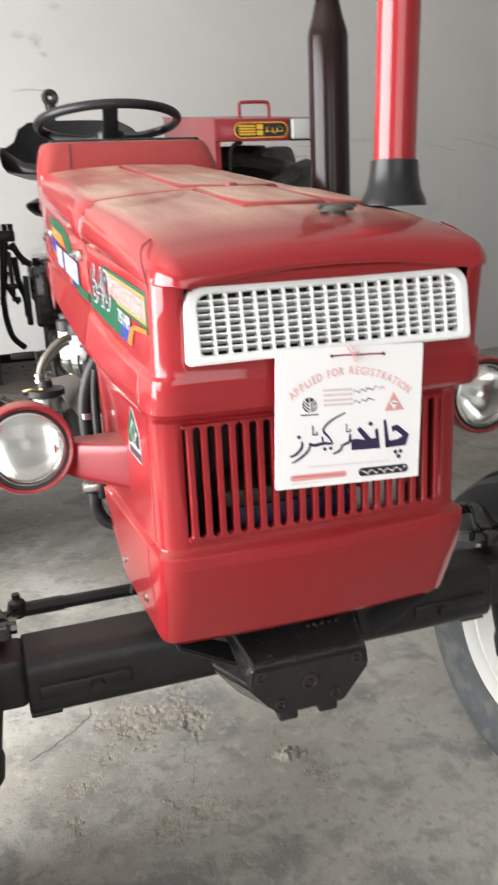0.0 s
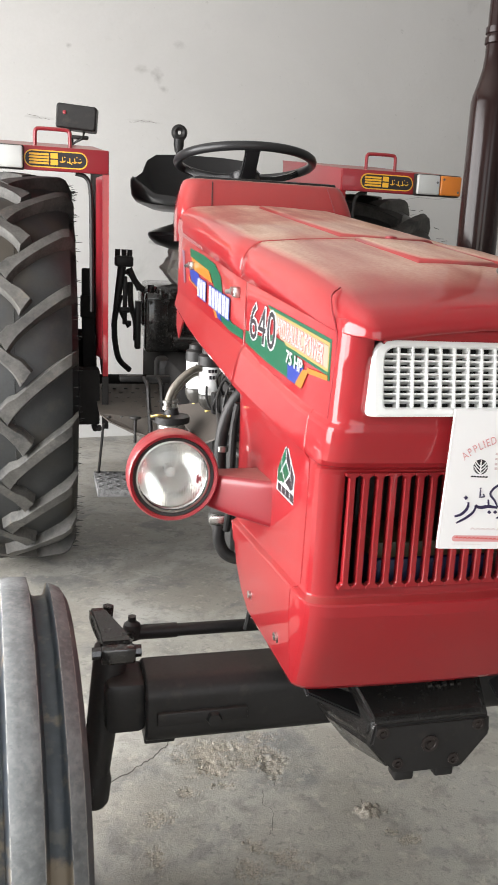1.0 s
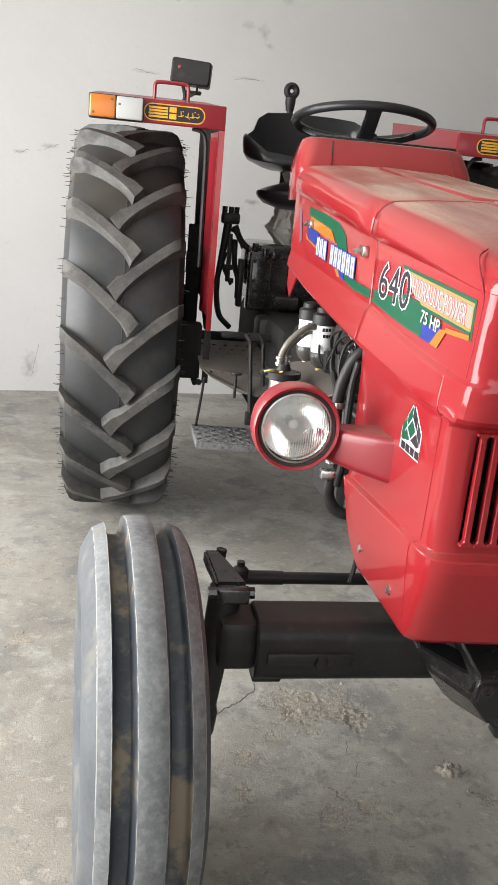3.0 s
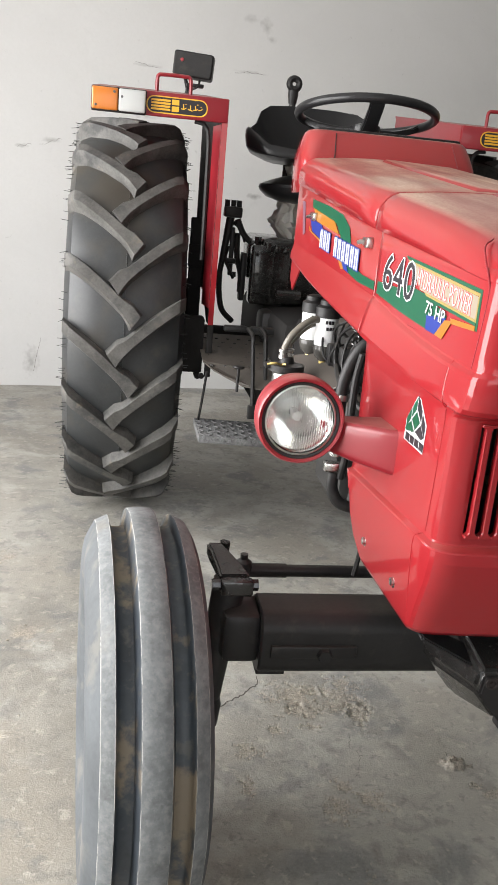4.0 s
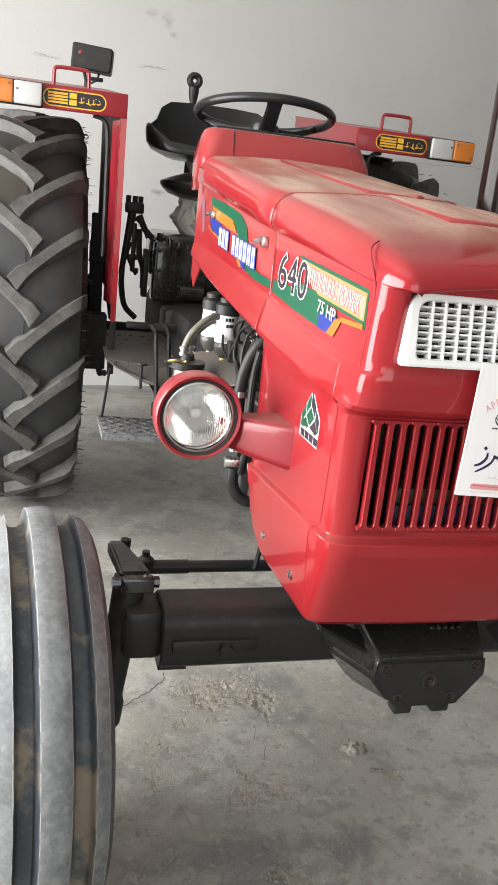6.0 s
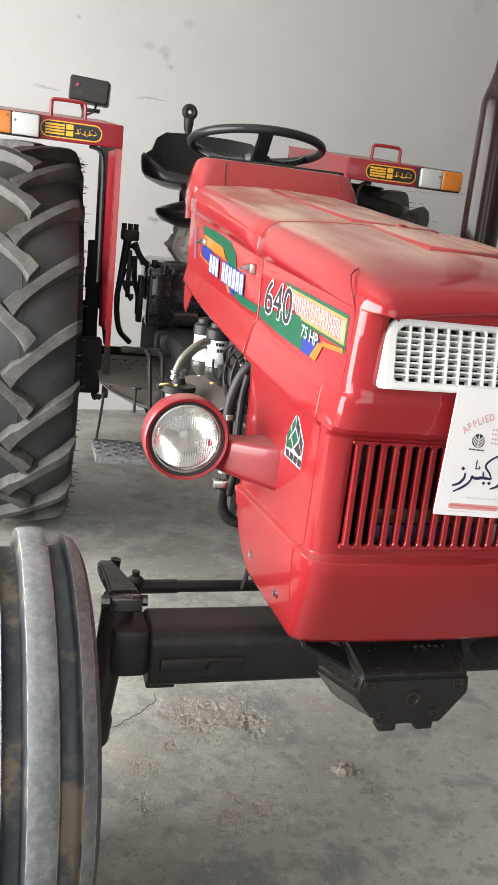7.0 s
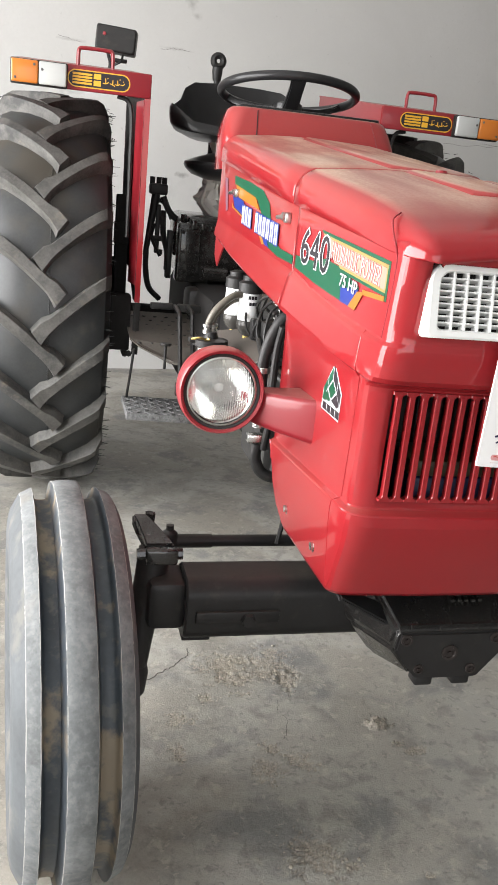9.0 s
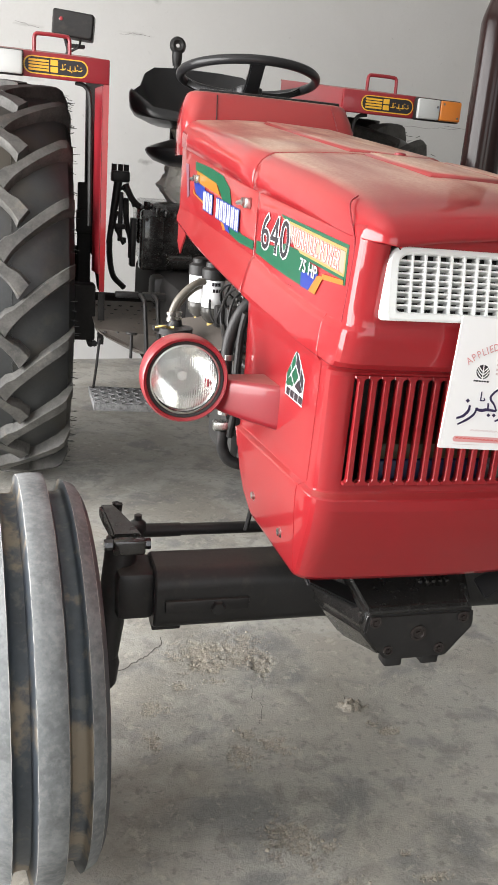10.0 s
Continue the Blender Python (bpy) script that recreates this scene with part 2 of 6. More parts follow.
def surface(name, base, stains, rough, bump, tint=None, smudges=()):
    """Concrete or plaster: several layers of blotches over a base."""
    m = bpy.data.materials.new(name)
    m.use_nodes = True
    nt = m.node_tree
    nodes, link = nt.nodes, nt.links.new
    b = nodes["Principled BSDF"]
    b.inputs["Roughness"].default_value = rough
    geo = nodes.new("ShaderNodeNewGeometry")
    col, heights = None, []
    for n, (s, lo, hi, colour, amount) in enumerate(stains):
        tex = nodes.new("ShaderNodeTexNoise")
        tex.inputs["Scale"].default_value, tex.inputs["Detail"].default_value = s, 8.0
        tex.inputs["Roughness"].default_value, tex.inputs["Distortion"].default_value = 0.62, 0.4
        off = nodes.new("ShaderNodeVectorMath")
        off.operation = "ADD"
        off.inputs[1].default_value = (7.3 * n, 3.1 * n, 1.7 * n)
        link(geo.outputs["Position"], off.inputs[0])
        link(off.outputs[0], tex.inputs["Vector"])
        rng = nodes.new("ShaderNodeMapRange")
        rng.inputs[1].default_value, rng.inputs[2].default_value, rng.inputs[4].default_value = lo, hi, amount
        link(tex.outputs[0], rng.inputs[0])
        mx = nodes.new("ShaderNodeMix")
        mx.data_type = "RGBA"
        link(rng.outputs[0], mx.inputs[0])
        if col is None:
            mx.inputs[6].default_value = (*base, 1)
        else:
            link(col, mx.inputs[6])
        mx.inputs[7].default_value = (*colour, 1)
        col = mx.outputs[2]
        heights.append(tex.outputs[0])
    for x, z, rx, rz, amount in smudges:
        spot = nodes.new("ShaderNodeVectorMath")
        spot.operation, spot.inputs[1].default_value = "MULTIPLY_ADD", (1 / rx, 0, 1 / rz)
        spot.inputs[2].default_value = (-x / rx, 0, -z / rz)
        link(geo.outputs["Position"], spot.inputs[0])
        far = nodes.new("ShaderNodeVectorMath")
        far.operation = "LENGTH"
        link(spot.outputs[0], far.inputs[0])
        blot = nodes.new("ShaderNodeTexNoise")
        blot.inputs["Scale"].default_value, blot.inputs["Detail"].default_value = 34.0, 6.0
        link(geo.outputs["Position"], blot.inputs["Vector"])
        worn = nodes.new("ShaderNodeMath")
        worn.operation, worn.inputs[1].default_value = "MULTIPLY_ADD", 1.6
        link(blot.outputs[0], worn.inputs[0])
        link(far.outputs["Value"], worn.inputs[2])
        rng = nodes.new("ShaderNodeMapRange")
        rng.inputs[1].default_value, rng.inputs[2].default_value, rng.inputs[3].default_value, rng.inputs[4].default_value = 0.75, 1.75, amount, 0.0
        link(worn.outputs[0], rng.inputs[0])
        mx = nodes.new("ShaderNodeMix")
        mx.data_type = "RGBA"
        link(rng.outputs[0], mx.inputs[0])
        link(col, mx.inputs[6])
        mx.inputs[7].default_value = (0.27, 0.26, 0.25, 1)
        col = mx.outputs[2]
    if tint:
        # broken spots show the sandy core
        att = nodes.new("ShaderNodeAttribute")
        att.attribute_name = "chip"
        mx = nodes.new("ShaderNodeMix")
        mx.data_type = "RGBA"
        link(att.outputs["Fac"], mx.inputs[0])
        link(col, mx.inputs[6])
        grain = nodes.new("ShaderNodeTexNoise")
        grain.inputs["Scale"].default_value, grain.inputs["Detail"].default_value, grain.inputs["Roughness"].default_value = 190.0, 5.0, 0.75
        link(geo.outputs["Position"], grain.inputs["Vector"])
        sand = nodes.new("ShaderNodeValToRGB")
        sand.color_ramp.elements[0].position, sand.color_ramp.elements[0].color = 0.38, (0.14, 0.115, 0.085, 1)
        sand.color_ramp.elements[1].position, sand.color_ramp.elements[1].color = 0.60, (0.50, 0.44, 0.36, 1)
        link(grain.outputs[0], sand.inputs[0])
        link(sand.outputs[0], mx.inputs[7])
        col = mx.outputs[2]
        rough_spot = nodes.new("ShaderNodeMath")
        rough_spot.operation = "MULTIPLY"
        link(att.outputs["Fac"], rough_spot.inputs[0])
        link(grain.outputs[0], rough_spot.inputs[1])
    link(col, b.inputs["Base Color"])
    add = nodes.new("ShaderNodeMath")
    add.operation = "ADD"
    link(heights[0], add.inputs[0])
    link(heights[-1], add.inputs[1])
    height = add.outputs[0]
    if tint:
        more = nodes.new("ShaderNodeMath")
        more.operation, more.inputs[2].default_value = "MULTIPLY_ADD", 0.0
        link(rough_spot.outputs[0], more.inputs[0])
        more.inputs[1].default_value = 3.0
        link(height, more.inputs[2])
        height = more.outputs[0]
    bn = nodes.new("ShaderNodeBump")
    bn.inputs["Strength"].default_value, bn.inputs["Distance"].default_value = bump, 0.006
    link(height, bn.inputs["Height"])
    link(bn.outputs[0], b.inputs["Normal"])
    return m


WALL_SMUDGES = [  # middle, half-breadth, half-height and strength of the hand marks on the back wall
    (0.00, 2.366, 0.06, 0.035, 0.45), (0.10, 2.335, 0.05, 0.06, 0.55), (0.145, 2.265, 0.04, 0.03, 0.5), (0.11, 1.312, 0.055, 0.022, 0.9), (-0.63, 2.02, 0.10, 0.012, 0.5),
    (0.02, 2.06, 0.13, 0.012, 0.5), (-1.36, 1.482, 0.04, 0.016, 0.8), (-1.19, 1.53, 0.07, 0.022, 0.7), (-1.29, 0.16, 0.06, 0.12, 0.7), (-0.62, 1.73, 0.10, 0.02, 0.4), (0.24, 2.54, 0.05, 0.03, 0.4), (-0.45, 2.45, 0.02, 0.015, 0.6)]
CONCRETE = surface("worn_concrete", (0.335, 0.325, 0.29), [
    (0.8, 0.42, 0.62, (0.245, 0.218, 0.178), 0.9), (1.5, 0.50, 0.64, (0.20, 0.188, 0.160), 0.8), (2.6, 0.50, 0.62, (0.43, 0.42, 0.385), 0.75),
    (4.5, 0.53, 0.63, (0.13, 0.135, 0.138), 0.7), (13.0, 0.54, 0.66, (0.17, 0.162, 0.145), 0.6), (30.0, 0.57, 0.64, (0.46, 0.42, 0.36), 0.5),
    (48.0, 0.56, 0.66, (0.15, 0.145, 0.13), 0.6), (150.0, 0.40, 0.72, (0.45, 0.43, 0.39), 0.2), (170.0, 0.60, 0.72, (0.12, 0.115, 0.105), 0.3)], 0.5, 0.32, True)
PLASTER = surface("painted_plaster", (0.58, 0.575, 0.565), [
    (0.9, 0.42, 0.66, (0.53, 0.525, 0.515), 0.8), (2.2, 0.64, 0.72, (0.40, 0.395, 0.385), 0.45),
    (9.0, 0.64, 0.76, (0.47, 0.465, 0.455), 0.4), (60.0, 0.40, 0.80, (0.53, 0.525, 0.51), 0.5), (24.0, 0.66, 0.74, (0.36, 0.355, 0.345), 0.5)], 0.6, 0.12, smudges=WALL_SMUDGES)
GRIT = material("concrete_crumbs", (0.33, 0.30, 0.25), 0.85, vary=0.35, scale=60, fine=300, bump=0.2)
GROUND = surface("outdoor_earth", (0.38, 0.33, 0.27), [
    (0.8, 0.4, 0.7, (0.30, 0.26, 0.21), 0.8), (20.0, 0.4, 0.7, (0.42, 0.37, 0.30), 0.6)], 0.9, 0.3)

# ---- building helpers ----
PLACE = {}


def part(name, bm, mat, parent=None, label="", smooth=35, solid=0.0):
    """Links a bmesh as one mesh object under a thing or a part."""
    bmesh.ops.recalc_face_normals(bm, faces=bm.faces)
    lo = Vector([min(v.co[i] for v in bm.verts) for i in range(3)])
    hi = Vector([max(v.co[i] for v in bm.verts) for i in range(3)])
    c = (lo + hi) / 2
    bmesh.ops.translate(bm, verts=bm.verts, vec=-c)
    me = bpy.data.meshes.new(name)
    bm.to_mesh(me)
    bm.free()
    for m in (mat if isinstance(mat, (list, tuple)) else [mat]):
        me.materials.append(m)
    if smooth:
        me.shade_smooth()
        me.set_sharp_from_angle(angle=radians(smooth))
    ob = new(name, me)
    ob.location = c
    PLACE[ob.name] = c
    attach(ob, parent)
    if solid:
        mod = ob.modifiers.new("thickness", "SOLIDIFY")
        mod.thickness, mod.offset = solid, -1
    if label:
        tagged(ob, label)
    return ob


def attach(ob, parent):
    if parent is not None:
        ob.parent = parent
        ob.matrix_parent_inverse = Matrix.Translation(-PLACE[parent.name])
    return ob


def piece(name, mesh, at, parent, turn=None):
    """One of many alike pieces on a shared mesh."""
    ob = new(name, mesh)
    ob.location = at
    if turn:
        ob.rotation_euler = turn
    PLACE[ob.name] = Vector(at)
    return attach(ob, parent)


def thing(name, at, label, category, group="", kind=""):
    ob = new(name)
    ob.location = at
    ob.empty_display_size = 0.1
    PLACE[ob.name] = Vector(at)
    return tagged(ob, label, category, group, kind)


def box(bm, lo, hi, bevel=0.0, seg=2, m=None):
    r = bmesh.ops.create_cube(bm, size=1)
    for v in r["verts"]:
        v.co = Vector([lo[i] + (v.co[i] + 0.5) * (hi[i] - lo[i]) for i in range(3)])
    if m is not None:
        bmesh.ops.transform(bm, verts=r["verts"], matrix=m)
    if bevel:
        edges = list({e for v in r["verts"] for e in v.link_edges})
        bmesh.ops.bevel(bm, geom=edges, offset=bevel, segments=seg, affect="EDGES", profile=0.5)
    return bm


def rings(bm, loops, close=True, caps=False, mat=0):
    """Skins a row of equal loops of points."""
    rows = [[bm.verts.new(p) for p in loop] for loop in loops]
    for a, b in zip(rows, rows[1:]):
        n = len(a)
        for i in range(n if close else n - 1):
            j = (i + 1) % n
            try:
                f = bm.faces.new((a[i], a[j], b[j], b[i]))
                f.material_index = mat
            except ValueError:
                pass
    if caps:
        for row in (rows[0], rows[-1]):
            f = bm.faces.new(row)
            f.material_index = mat
    return rows


def frame_of(way):
    way = Vector(way).normalized()
    side = way.cross(Vector((0, 0, 1)) if abs(way.z) < 0.9 else Vector((1, 0, 0))).normalized()
    return side, side.cross(way), way


def lathe(bm, profile, origin, axis, n=40, mat=0, caps=True):
    """Turns (radius, along) pairs round an axis."""
    a, b, w = frame_of(axis)
    o = Vector(origin)
    loops = [[o + w * h + (a * math.cos(2 * math.pi * k / n) + b * math.sin(2 * math.pi * k / n)) * max(r, 1e-4) for k in range(n)] for r, h in profile]
    rings(bm, loops, True, caps, mat)
    return bm


def rod(bm, p0, p1, r, r1=None, n=16, mat=0):
    p0, p1 = Vector(p0), Vector(p1)
    return lathe(bm, [(r, 0), (r if r1 is None else r1, (p1 - p0).length)], p0, p1 - p0, n, mat)


def bent(points, steps=6):
    """A smooth line through points (Catmull-Rom)."""
    p = [Vector(q) for q in points]
    p = [2 * p[0] - p[1], *p, 2 * p[-1] - p[-2]]
    out = []
    for i in range(1, len(p) - 2):
        for k in range(steps):
            t = k / steps
            out.append(0.5 * (2 * p[i] + (p[i + 1] - p[i - 1]) * t + (2 * p[i - 1] - 5 * p[i] + 4 * p[i + 1] - p[i + 2]) * t * t
                              + (3 * p[i] - p[i - 1] - 3 * p[i + 1] + p[i + 2]) * t ** 3))
    return out + [p[-2]]


def tube(bm, points, r, n=10, steps=6, mat=0, smooth=True):
    pts = bent(points, steps) if smooth else [Vector(q) for q in points]
    loops, side = [], None
    for i, q in enumerate(pts):
        way = (pts[min(i + 1, len(pts) - 1)] - pts[max(i - 1, 0)]).normalized()
        side = frame_of(way)[0] if side is None else (side - way * side.dot(way)).normalized()
        up = way.cross(side)
        loops.append([q + (side * math.cos(2 * math.pi * k / n) + up * math.sin(2 * math.pi * k / n)) * r for k in range(n)])
    rings(bm, loops, True, True, mat)
    return bm


def slab(bm, outline, normal, depth, mat=0):
    """A flat plate: an outline of points pushed by depth along its normal."""
    n = Vector(normal).normalized() * depth
    lower = [Vector(p) for p in outline]
    rings(bm, [lower, [p + n for p in lower]], True, True, mat)
    return bm


def rounded(w, h, r, n=5, cx=0.0, cy=0.0):
    out = []
    for sx, sy, a0 in ((1, 1, 0), (-1, 1, 90), (-1, -1, 180), (1, -1, 270)):
        for k in range(n + 1):
            a = radians(a0 + 90 * k / n)
            out.append((cx + sx * (w / 2 - r) + r * math.cos(a), cy + sy * (h / 2 - r) + r * math.sin(a)))
    return out


def writing(name, text, size, m, mat, parent, width=None, extrude=0.0003, shear=0.0, bold=0.0):
    """A line of letters in the built-in font, as a mesh, centred on the pose m."""
    cu = bpy.data.curves.new(name, "FONT")
    cu.body, cu.size, cu.align_x, cu.align_y = text, size, "CENTER", "CENTER"
    cu.extrude, cu.shear, cu.offset = extrude, shear, bold
    cu.resolution_u = 3
    tmp = new("tmp", cu)
    bpy.context.view_layer.update()
    me = bpy.data.meshes.new_from_object(tmp.evaluated_get(bpy.context.evaluated_depsgraph_get()))
    bpy.data.objects.remove(tmp)
    xs = [v.co.x for v in me.vertices]
    if width and xs:
        k = width / (max(xs) - min(xs))
        me.transform(Matrix.Diagonal((k, 1, 1, 1)))
    me.transform(m.to_3x3().to_4x4())
    me.materials.clear()
    me.materials.append(mat)
    me.name = name
    ob = new(name, me)
    ob.location = m.translation
    PLACE[ob.name] = m.translation.copy()
    return attach(ob, parent)

# ---- the room ----
FLOOR_CHIPS = [  # middle and half-breadths of the broken spots
    (-0.08, 0.76, 0.055, 0.075), (-0.05, 0.70, 0.030, 0.045), (-0.21, 0.77, 0.060, 0.050), (-0.20, 0.70, 0.050, 0.025), (-0.20, 0.636, 0.025, 0.010), (-0.285, 0.623, 0.022, 0.014),
    (-0.37, 0.54, 0.030, 0.022), (-0.385, 0.41, 0.012, 0.025), (-0.102, 0.365, 0.035, 0.030), (-0.19, 0.345, 0.030, 0.030), (-0.165, 0.41, 0.020, 0.020), (-0.15, 0.085, 0.045, 0.050),
    (-0.195, 0.10, 0.025, 0.025), (-0.092, 0.050, 0.018, 0.010), (0.19, 0.37, 0.022, 0.012), (0.155, 0.40, 0.015, 0.010), (0.06, 0.008, 0.016, 0.008), (0.085, -0.06, 0.030, 0.010), (-0.08, -0.045, 0.025, 0.012),
    (-1.15, 1.6, 0.08, 0.05), (-1.02, 0.6, 0.06, 0.05), (-0.95, 1.1, 0.04, 0.05), (-0.30, 1.15, 0.08, 0.03)]


FLOOR_CRACKS = [
    ([(-0.47, 0.69), (-0.411, 0.725), (-0.377, 0.753), (-0.348, 0.776), (-0.323, 0.807), (-0.304, 0.819), (-0.299, 0.871)], 0.0017),
    ([(-0.101, 0.597), (-0.115, 0.55), (-0.096, 0.516), (-0.116, 0.458), (-0.132, 0.439)], 0.0008), ([(-0.095, 0.519), (-0.043, 0.518)], 0.0008), ([(0.127, 0.522), (0.119, 0.48)], 0.0010)]


def spaced(marks):
    out = []
    for a, b, step in marks:
        n = max(1, round((b - a) / step))
        out += [a + (b - a) * k / n for k in range(n)]
    return out + [marks[-1][1]]


def build_floor():
    xs = spaced([(-3.2, -1.3, 0.1), (-1.3, -0.52, 0.02), (-0.52, 0.28, 0.0045), (0.28, 0.9, 0.02), (0.9, 6.2, 0.16)])
    ys = spaced([(-4.6, -0.3, 0.1), (-0.3, -0.1, 0.02), (-0.1, 0.95, 0.0045), (0.95, 1.8, 0.02), (1.8, 6.0, 0.1)])
    verts, chips = [], []
    for y in ys:
        for x in xs:
            h, chip = 0.004 * (noise.noise((x * 1.3, y * 1.3, 0.0)) - 0.2), 0.0
            wob = rag = None
            for cx, cy, rx, ry in FLOOR_CHIPS:
                if abs(x - cx) > 2 * rx or abs(y - cy) > 2 * ry:
                    continue
                wob = wob if wob is not None else 0.9 * noise.noise((x * 26, y * 26, 2.0)) + 0.9 * noise.noise((x * 70, y * 70, 5.0)) + 0.9 * noise.noise((x * 170, y * 170, 7.0))
                d = math.hypot((x - cx) / rx, (y - cy) / ry) + wob
                if d < 1.0:
                    rag = noise.noise((x * 120, y * 120, 9.0)) + 0.7 * noise.noise((x * 260, y * 260, 3.0))
                    h -= 0.0038 * min(1.0, (1.0 - d) * 16) * (0.7 + 0.7 * rag)
                    chip = max(chip, 0.9 * min(1.0, (1.0 - d) * 6) * (0.6 + 0.5 * rag))
            # the loose lump of mortar
            d = math.hypot((x - 0.128) / 0.030, (y - 0.475) / 0.022) + 0.7 * noise.noise((x * 55, y * 55, 4.0)) + 0.4 * noise.noise((x * 130, y * 130, 6.0))
            if d < 1:
                h += 0.014 * min(1.0, (1 - d) * 2.2) * (0.8 + 0.5 * noise.noise((x * 110, y * 110, 8.0)))
                chip = 0.6
            chips.append(min(chip, 1.0))
            verts.append((x, y, min(h, 0.02)))
    nx = len(xs)
    faces = [(j * nx + i, j * nx + i + 1, (j + 1) * nx + i + 1, (j + 1) * nx + i) for j in range(len(ys) - 1) for i in range(nx - 1)]
    me = bpy.data.meshes.new("floor")
    me.from_pydata(verts, [], faces)
    layer = me.attributes.new("chip", "FLOAT", "POINT")
    layer.data.foreach_set("value", chips)
    me.materials.append(CONCRETE)
    me.shade_smooth()
    ob = new("floor", me)
    tagged(ob, "worn grey concrete floor with chips, cracks and dust", "floor", kind="structure")
    bm = bmesh.new()
    box(bm, (-3.4, -4.8, -0.25), (6.4, 6.2, -0.03))
    tagged(part("floor_slab", bm, CONCRETE), "thick concrete slab below the worn floor", "floor", kind="structure")


def build_grit():
    """Crumbs of broken concrete round the worn spots."""
    rnd = random.Random(77)
    bm = bmesh.new()
    for cx, cy, rx, ry in FLOOR_CHIPS:
        for k in range(11):
            x, y = cx + rnd.gauss(0, 0.8) * rx, cy + rnd.gauss(0, 0.8) * ry
            r = rnd.choice((0.0012, 0.0018, 0.0018, 0.0026, 0.0042))
            out = bmesh.ops.create_icosphere(bm, subdivisions=1, radius=r)
            ground = 0.004 * (noise.noise((x * 1.3, y * 1.3, 0.0)) - 0.2)
            for v in out["verts"]:
                v.co = Vector((v.co.x * rnd.uniform(0.7, 1.5) + x, v.co.y * rnd.uniform(0.7, 1.4) + y, v.co.z * rnd.uniform(0.5, 1.0) + ground + r * 0.2))
    tagged(part("concrete_grit", bm, GRIT, smooth=25), "small crumbs of broken concrete on the floor", "grit", kind="stuff")


def wall_piece(name, lo, hi, label, m=None, mat=None):
    bm = bmesh.new()
    box(bm, lo, hi, m=m)
    return tagged(part(name, bm, mat or PLASTER, smooth=0), label, "wall", kind="structure")


def build_room():
    build_floor()
    build_grit()
    turn = Matrix.Translation((0, 4.47, 0)) @ Matrix.Rotation(math.atan(0.15), 4, "Z")
    wall_piece("wall_back", (-4.2, 0, -0.05), (6.6, 0.22, 3.6), "off-white painted plaster wall with scuffs and grey stains", turn)
    # unseen side wall; its opening is placed to shape the side light
    wall_piece("wall_side_pier", (-3.4, -4.8, -0.05), (-3.2, -1.75, 3.6), "unseen off-white plaster side wall beside the light opening")
    wall_piece("wall_side_lintel", (-3.4, -1.75, 2.85), (-3.2, 2.42, 3.6), "unseen plaster lintel over the side opening")
    wall_piece("wall_side_end", (-3.4, 2.42, -0.05), (-3.2, 4.05, 3.6), "unseen plaster end of the side wall")
    # unseen wall, set far off so that less light bounces back
    wall_piece("wall_far_side", (6.2, -4.8, -0.05), (6.4, 6.0, 3.6), "unseen plain plaster wall set far off to cut bounce")
    # unseen walls added round the front fill lamp
    wall_piece("wall_front_left", (-3.2, -4.8, -0.05), (-2.65, -4.6, 3.6), "unseen plaster pier beside the front light opening")
    wall_piece("wall_front_right", (0.85, -4.8, -0.05), (6.2, -4.6, 3.6), "unseen plaster wall beside the front light opening")
    wall_piece("wall_front_lintel", (-2.65, -4.8, 2.95), (0.85, -4.6, 3.6), "unseen plaster lintel over the front light opening")
    # unseen slab, added to block the sun
    bm = bmesh.new()
    box(bm, (-3.4, -4.8, 3.6), (6.4, 6.2, 3.8))
    tagged(part("ceiling", bm, PLASTER, smooth=0), "unseen off-white ceiling slab that keeps the sun out", "ceiling", kind="structure")
    # unseen bright ground sheet added beyond the openings
    bm = bmesh.new()
    bmesh.ops.create_grid(bm, x_segments=2, y_segments=2, size=400)
    bmesh.ops.translate(bm, verts=bm.verts, vec=(0, 0, -0.28))
    tagged(part("ground", bm, GROUND, smooth=0), "unseen earth-coloured ground outside the openings", "ground", kind="structure")

    # cracks in the concrete: dark tubes whose colour stands in for the shaded gap
    rnd = random.Random(4)
    for line, r in FLOOR_CRACKS:
        pts = []
        for (x0, y0), (x1, y1) in zip(line, line[1:]):
            for k in range(5):
                pts.append((x0 + (x1 - x0) * k / 5 + rnd.uniform(-0.002, 0.002), y0 + (y1 - y0) * k / 5 + rnd.uniform(-0.004, 0.004), -0.0005 + 0.004 * (noise.noise((x0 * 1.3, y0 * 1.3, 0.0)) - 0.2)))
        bm = bmesh.new()
        tube(bm, pts, r, 5, 2)
        tagged(part("floor_crack", bm, CRACK_DARK), "thin dark crack in the concrete floor", "crack", kind="structure")

    # hairline cracks and scuffs on the back wall
    rnd = random.Random(21)
    for x, z, length, slope in ((-1.40, 1.478, 0.08, 0.2), (-1.27, 1.50, 0.13, 0.35), (-1.29, 0.10, 0.22, 3.0), (1.95, 1.71, 0.62, 0.06), (2.42, 1.757, 0.37, -0.02), (3.13, 1.712, 0.32, -0.17),
                                (3.40, 1.766, 0.52, -0.19), (3.72, 1.778, 0.20, -0.12), (-0.71, 2.033, 0.14, -0.16), (-0.08, 2.052, 0.19, 0.06)):
        bm = bmesh.new()
        n = 7
        pts = [turn @ Vector((x + length * k / n * (1 if abs(slope) < 1 else 0.2), 0.0005, z + length * k / n * (slope if abs(slope) < 1 else 1) + 0.008 * rnd.uniform(-1, 1))) for k in range(n + 1)]
        tube(bm, pts, 0.0014, 4, 2)
        tagged(part("wall_crack", bm, CRACK), "thin dark crack in the wall plaster", "crack", kind="structure")


build_room()

# ---- the tractor ----
HOOD_W = 0.25
